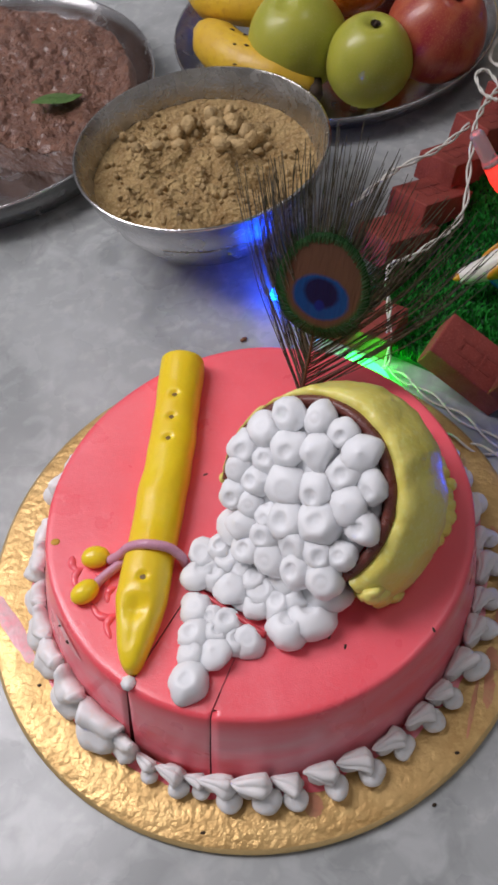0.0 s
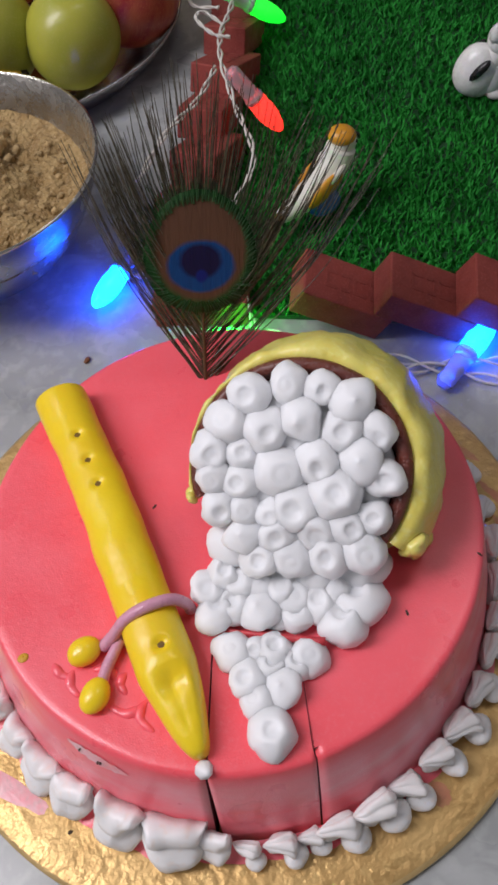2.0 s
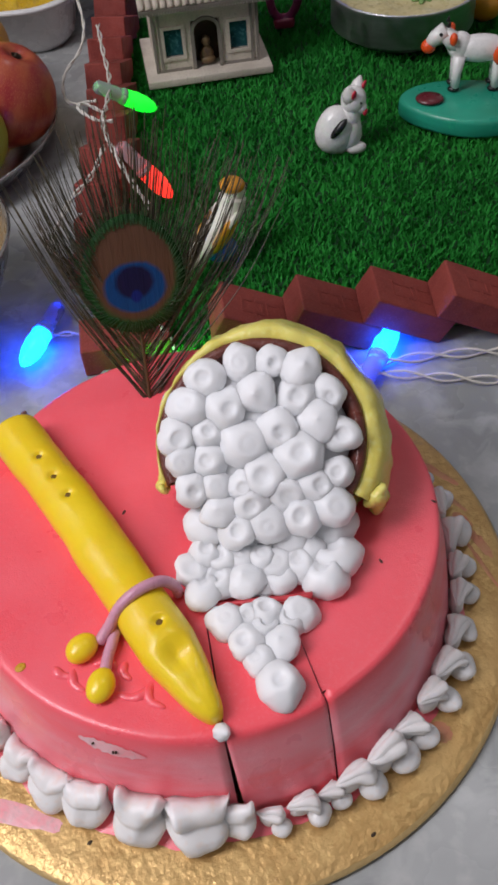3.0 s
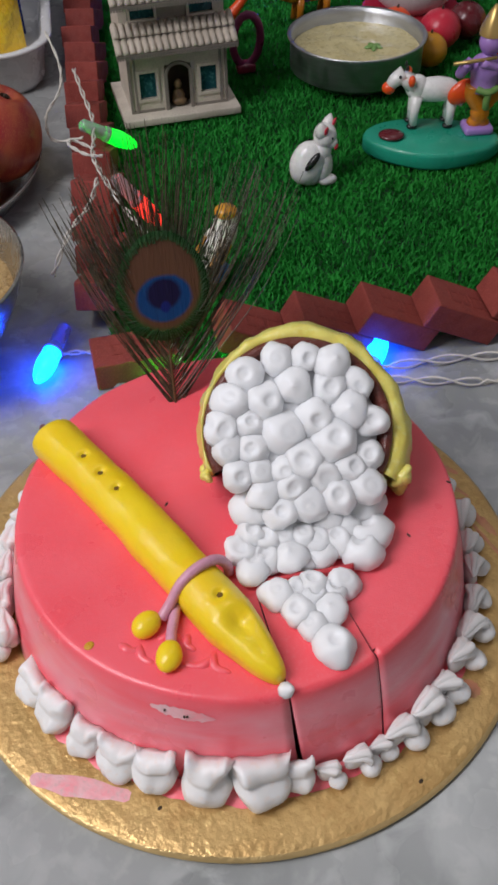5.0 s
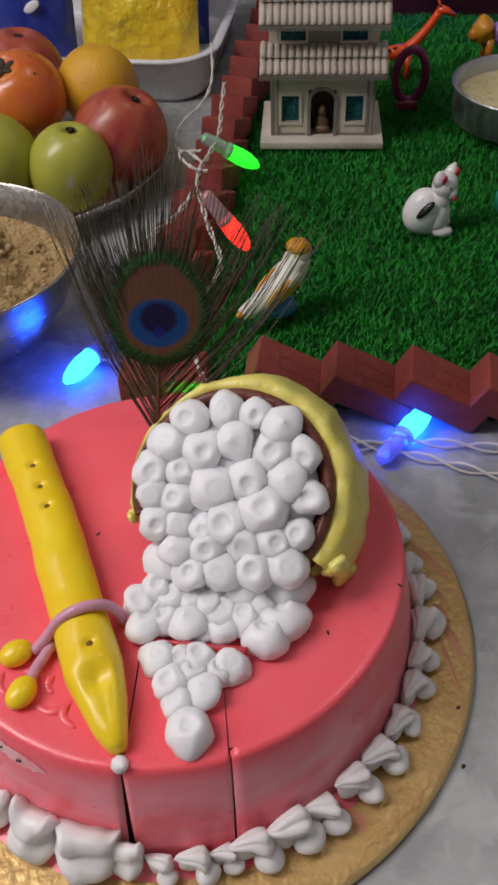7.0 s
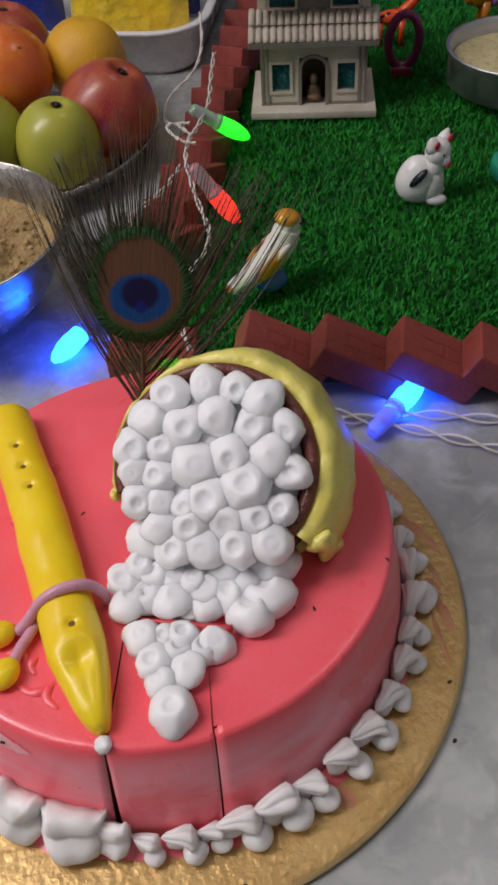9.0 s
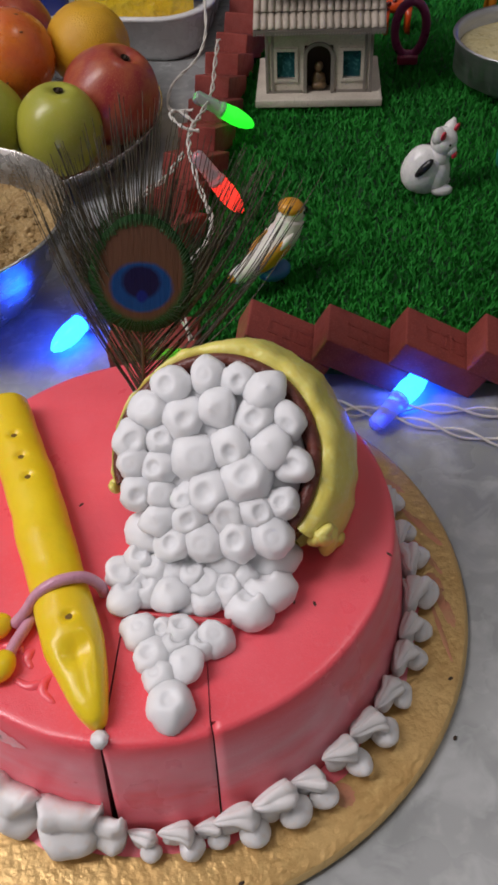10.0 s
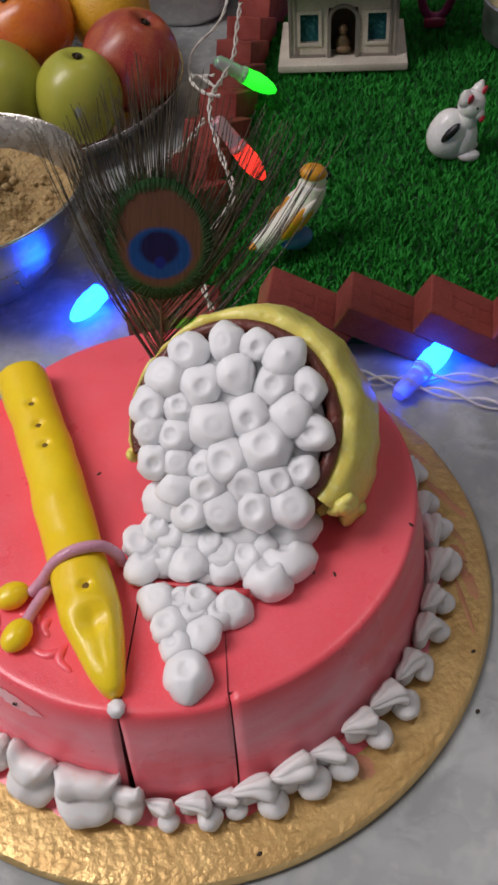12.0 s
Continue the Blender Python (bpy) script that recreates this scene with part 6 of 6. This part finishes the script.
def far_ornaments():
    for k, (x, y, z, r, mt, lb) in enumerate(((0.5150, 0.2700, 0.0240, 0.0180, M_REDPAINT, "shiny red round fruit toy"), (0.5480, 0.2650, 0.0230, 0.0170, M_MAROON, "dark red round fruit toy"), (0.4820, 0.2560, 0.0200, 0.0150, M_MUSTARD, "dull mustard round fruit toy"), (0.5050, 0.3100, 0.0220, 0.0140, M_HOTORANGE, "orange round fruit toy"), (0.5700, 0.2400, 0.0230, 0.0160, M_MUSTARD, "yellow round fruit toy"))):
        root = thing("toy_fruit", lb + " on the mat", "toy fruit", pose(x, y, z + 0.002), "round toy fruit on the mat")
        bm = bmesh.new()
        add_blob(bm, (0, 0, 0), (r, r, r * 0.92), n=14, rough=0.05)
        part("fruit_body", bm, mt, root)
        bm = bmesh.new()
        add_tube(bm, [(0, 0, r * 0.85), (0.001, 0, r * 1.08)], [0.0012, 0.0008], 6)
        part("fruit_stalk", bm, M_STALK, root)
    # yellow marigold-like tuft near the statue
    bm = bmesh.new()
    for k in range(60):
        a, e = k * 2.4, math.acos(1 - 2 * (k + 0.5) / 60)
        add_blob(bm, (0.0105 * sin(e) * cos(a), 0.0105 * sin(e) * sin(a), 0.012 + 0.0105 * cos(e)), (0.0034, 0.0034, 0.0016), (math.degrees(e), 0, math.degrees(a) + 90), n=5)
    thing("yellow_flower", "ruffled yellow flower lying on the mat", "flower", pose(0.4130, 0.1250, 0.008), mesh=finish(bm, "yellow_flower", M_POUCH))
    root = thing("white_jar", "glossy white round jar standing on a red saucer", "jar", pose(0.5600, 0.3350, 0.0040))
    part("jar_body", lathe([(0, 0.012), (0.022, 0.012), (0.034, 0.022), (0.039, 0.040), (0.034, 0.060), (0.020, 0.072), (0.017, 0.080), (0.019, 0.083), (0.015, 0.083), (0.013, 0.075), (0, 0.070)], 48), M_TRAY, root)
    part("saucer", lathe([(0, 0.001), (0.030, 0.001), (0.043, 0.008), (0.046, 0.012), (0.043, 0.012), (0.028, 0.0115), (0, 0.0115)], 48), M_REDPAINT, root, "shallow red saucer")
    # dark red box and navy cloth bundle behind everything
    # the box is set near so its dark front replaces the shaded far grass
    thing("red_box", "dark red wooden box behind the mat, also standing in for shaded far grass", "box", pose(0.478, 0.558, 0.0, 0, 0, -33), mesh=finish(box((-0.10, 0, 0), (0.24, 0.10, 0.16), 0.004), "red_box", M_DARKRED))
    bm = bmesh.new()
    add_box(bm, (-0.55, 0, 0), (0.75, 0.03, 0.45), pose(0, 0, 0))
    thing("backdrop_cloth", "dark navy cloth hanging behind the display", "cloth", pose(0.62, 0.86, 0.0, 0, 0, -33), mesh=finish(bm, "backdrop_cloth", M_NAVY, False))


far_ornaments()


# ---- tray with pouches ----
def tray():
    root = thing("enamel_tray", "white deep tray holding snack pouches", "tray", pose(0.1960, 0.6180, 0.0, 0, 0, -35))

    def loop(bm, hx, hy, r, z):
        out = []
        for cx, cy, a0 in ((hx - r, hy - r, 0), (-hx + r, hy - r, 90), (-hx + r, -hy + r, 180), (hx - r, -hy + r, 270)):
            out += [bm.verts.new((cx + r * cos(radians(a0 + 90 * i / 8)), cy + r * sin(radians(a0 + 90 * i / 8)), z)) for i in range(9)]
        return out

    def wall(name, levels, cap, label):
        bm = bmesh.new()
        loops = [loop(bm, *q) for q in levels]
        for a, b in zip(loops, loops[1:]):
            for i in range(36):
                bm.faces.new((a[i], a[(i + 1) % 36], b[(i + 1) % 36], b[i]))
        if cap is not None:
            bm.faces.new(loops[cap])
        part(name, bm, M_TRAY, root, label)

    wall("outer_wall", [(0.112, 0.094, 0.026, 0.0005), (0.117, 0.099, 0.032, 0.006), (0.122, 0.104, 0.040, 0.034), (0.1255, 0.1075, 0.043, 0.0358)], 0, "")
    wall("rolled_rim", [(0.1255, 0.1075, 0.043, 0.0358), (0.1285, 0.1105, 0.046, 0.0375), (0.1290, 0.1110, 0.046, 0.0392), (0.1280, 0.1100, 0.046, 0.0402), (0.1240, 0.1060, 0.043, 0.0402), (0.1205, 0.1025, 0.040, 0.0388)], None, "rounded white rim")
    wall("inner_basin", [(0.1205, 0.1025, 0.040, 0.0388), (0.113, 0.095, 0.031, 0.008), (0.108, 0.090, 0.026, 0.004)], -1, "")


def pouch(at, w, h, mat, label, seed, lean=18, rz=-22):
    root = thing("snack_pouch", label, "snack pouch", pose(*at, -lean, 0, rz))

    def at_sheet(u, v, s, lift=0.0):
        puff = 0.020 * (max(0, 1 - u * u) ** 0.6) * (sin(pi * v) ** 0.5 if 0 < v < 1 else 0)
        wr = 0.0035 * noise.noise(Vector((u * 2.2, v * 3.2, seed + s))) + 0.0018 * noise.noise(Vector((u * 6, v * 9, seed + s * 3)))
        return (u * w * (1 - 0.03 * sin(pi * v)), s * (puff + wr * (puff > 0.002) + lift), v * h)

    def sheet(name, u0, u1, v0, v1, s, mt, lb, lift=0.0, bow=0.0):
        bm = bmesh.new()
        g = []
        for i in range(25):
            u = u0 + (u1 - u0) * i / 24
            b = bow * (1 - (i / 12 - 1) ** 2)
            g.append([bm.verts.new(at_sheet(u, v0 + b + (v1 - v0) * k / 28, s, lift)) for k in range(29)])
        for a, b in zip(g, g[1:]):
            for k in range(28):
                bm.faces.new((a[k], b[k], b[k + 1], a[k + 1]))
        part(name, bm, mt, root, lb)

    sheet("front_sheet", -1, 1, 0, 1, -1, mat, "")
    sheet("back_sheet", -1, 1, 0, 1, 1, mat, "")
    bm = bmesh.new()
    rows = []
    for i in range(61):
        u, y = i / 30 - 1, 0.0005 * (1 if i % 2 else -1)
        rows.append([bm.verts.new((u * w, y + e, h + z)) for e, z in ((-0.0004, -0.001), (-0.0004, 0.009), (0.0004, 0.009), (0.0004, -0.001))])
    for a, b in zip(rows, rows[1:]):
        for k in range(4):
            bm.faces.new((a[k], b[k], b[(k + 1) % 4], a[(k + 1) % 4]))
    part("crimped_seal", bm, mat, root, "crimped top seal")
    if mat is M_POUCH:
        sheet("printed_band", -0.62, 0.45, 0.80, 0.90, -1, M_OCHRE, "printed orange band", 0.0006, -0.05)
    return root


tray()
pouch((0.2130, 0.5540, 0.006), 0.054, 0.125, M_POUCH, "crumpled bright yellow foil snack pouch standing in the tray", 3.0, 14, -36)
bp = pouch((0.1250, 0.6160, 0.006), 0.050, 0.135, M_BLUEPOUCH, "shiny blue foil snack pouch standing in the tray", 8.0, 12, -34)
for k, (x, z, w, h, mt, lb) in enumerate(((0.012, 0.070, 0.016, 0.005, M_HOTORANGE, "printed orange stroke"), (-0.006, 0.090, 0.014, 0.006, M_MUSTARD, "printed ochre stroke"), (0.018, 0.052, 0.008, 0.004, M_TRAY, "printed white shape"))):
    bm = bmesh.new()
    add_blob(bm, (x, -0.0215, z), (w, 0.0012, h), (0, -30, 0), n=10)
    part("printed_patch", bm, mt, bp, lb)
pouch((0.2560, 0.6050, 0.006), 0.045, 0.110, M_BLUEPOUCH, "dark blue snack pouch leaning at the tray's end", 14.0, 20, -36)


# ---- the string of coloured bulbs ----
def bulb_mesh():
    bm = bmesh.new()
    add_lathe(bm, [(0.0042, 0.0), (0.0043, 0.004), (0.0046, 0.007), (0.0042, 0.012), (0.0030, 0.0165), (0.0014, 0.0192), (0, 0.0198)], 16)
    return bm


def socket_mesh():
    bm = bmesh.new()
    add_lathe(bm, [(0, -0.017), (0.0022, -0.017), (0.0034, -0.0155), (0.0036, -0.003), (0.0044, -0.001), (0.0044, 0.0006), (0, 0.0006)], 16)
    return bm


SOCKET = finish(socket_mesh(), "socket", M_SOCKET)
BULBS = {k: finish(bulb_mesh(), "led", m) for k, m in M_BULB.items()}
DIM = {k: finish(bulb_mesh(), "led", m) for k, m in M_BULB_DIM.items()}


def bulb(at, to, colour, dim=False):
    d = (Vector(to) - Vector(at)).to_track_quat("Z", "Y").to_matrix().to_4x4()
    root = thing("string_bulb", colour + " lit string bulb with a clear socket", "string light", Matrix.Translation(at) @ d @ Matrix.Scale(1.3, 4), "coloured bulbs of the light string")
    part("socket", SOCKET, None, root, "clear plastic socket")
    part("led", (DIM if dim else BULBS)[colour], None, root, "glowing " + colour + " bulb")


bulb((0.1880, 0.3225, 0.0330), (0.2022, 0.3179, 0.0230), "green", True)
bulb((0.1430, 0.2362, 0.0350), (0.1520, 0.2309, 0.0193), "red", True)
bulb((0.0310, 0.1830, 0.0078), (0.0075, 0.1675, 0.0070), "blue")
bulb((0.1495, 0.0450, 0.0070), (0.1587, 0.0490, 0.0074), "blue")
bulb((0.0520, 0.1180, 0.0068), (0.0670, 0.1060, 0.0068), "green")


bulb((0.4850, 0.5300, 0.0500), (0.4760, 0.5150, 0.0480), "blue")
bulb((0.5950, 0.4650, 0.0500), (0.5850, 0.4500, 0.0480), "blue")


def cable(pts, label="thin white twisted light cable", twist=0.0011, r=0.0007):
    root = thing("light_cable", label, "cable", pose(0, 0, 0), "wires of the light string")
    path = spline(pts, 12)
    for ph in (0.0, pi):
        bm = bmesh.new()
        out = []
        for i, p in enumerate(path):
            d = (path[min(i + 1, len(path) - 1)] - path[max(i - 1, 0)]).normalized()
            s = d.orthogonal().normalized()
            a = i * 0.55 + ph
            out.append(p + twist * (cos(a) * s + sin(a) * d.cross(s)))
        add_tube(bm, out, r, 6)
        part("strand", bm, M_CABLE, root)


cable([(0.0900, 0.0700, 0.004), (0.1150, 0.0560, 0.004), (0.1500, 0.0420, 0.004), (0.1900, 0.0150, 0.0035), (0.2300, -0.0200, 0.003), (0.2900, -0.0600, 0.003)], twist=0.0022)
cable([(0.0700, 0.1150, 0.005), (0.0950, 0.0900, 0.004), (0.1250, 0.0580, 0.004), (0.1550, 0.0250, 0.0035), (0.1850, -0.0080, 0.003), (0.2250, -0.0450, 0.003)], twist=0.0020)
cable([(0.0610, 0.1090, 0.006), (0.0720, 0.1130, 0.008), (0.0750, 0.1380, 0.024), (0.0770, 0.1600, 0.032), (0.0920, 0.1690, 0.032), (0.1200, 0.1960, 0.032), (0.1300, 0.2350, 0.038), (0.1370, 0.2620, 0.046), (0.1500, 0.2880, 0.044), (0.1660, 0.3080, 0.042), (0.1880, 0.3380, 0.040), (0.2080, 0.3750, 0.040), (0.2300, 0.4150, 0.040)])
cable([(0.0600, 0.2150, 0.030), (0.0850, 0.2300, 0.040), (0.1120, 0.2440, 0.042), (0.1330, 0.2620, 0.044)])
cable([(0.1560, 0.2960, 0.044), (0.1500, 0.3080, 0.048), (0.1420, 0.3020, 0.050), (0.1440, 0.2860, 0.048), (0.1520, 0.2800, 0.046)], twist=0.0006)
cable([(0.1650, 0.3200, 0.040), (0.1600, 0.3500, 0.030), (0.1760, 0.3800, 0.032), (0.2040, 0.4000, 0.036), (0.2240, 0.4250, 0.042), (0.2450, 0.4700, 0.050)], twist=0.0006)
cable([(0.0260, 0.1830, 0.006), (0.0420, 0.1760, 0.005), (0.0600, 0.1540, 0.005), (0.0720, 0.1280, 0.006)])
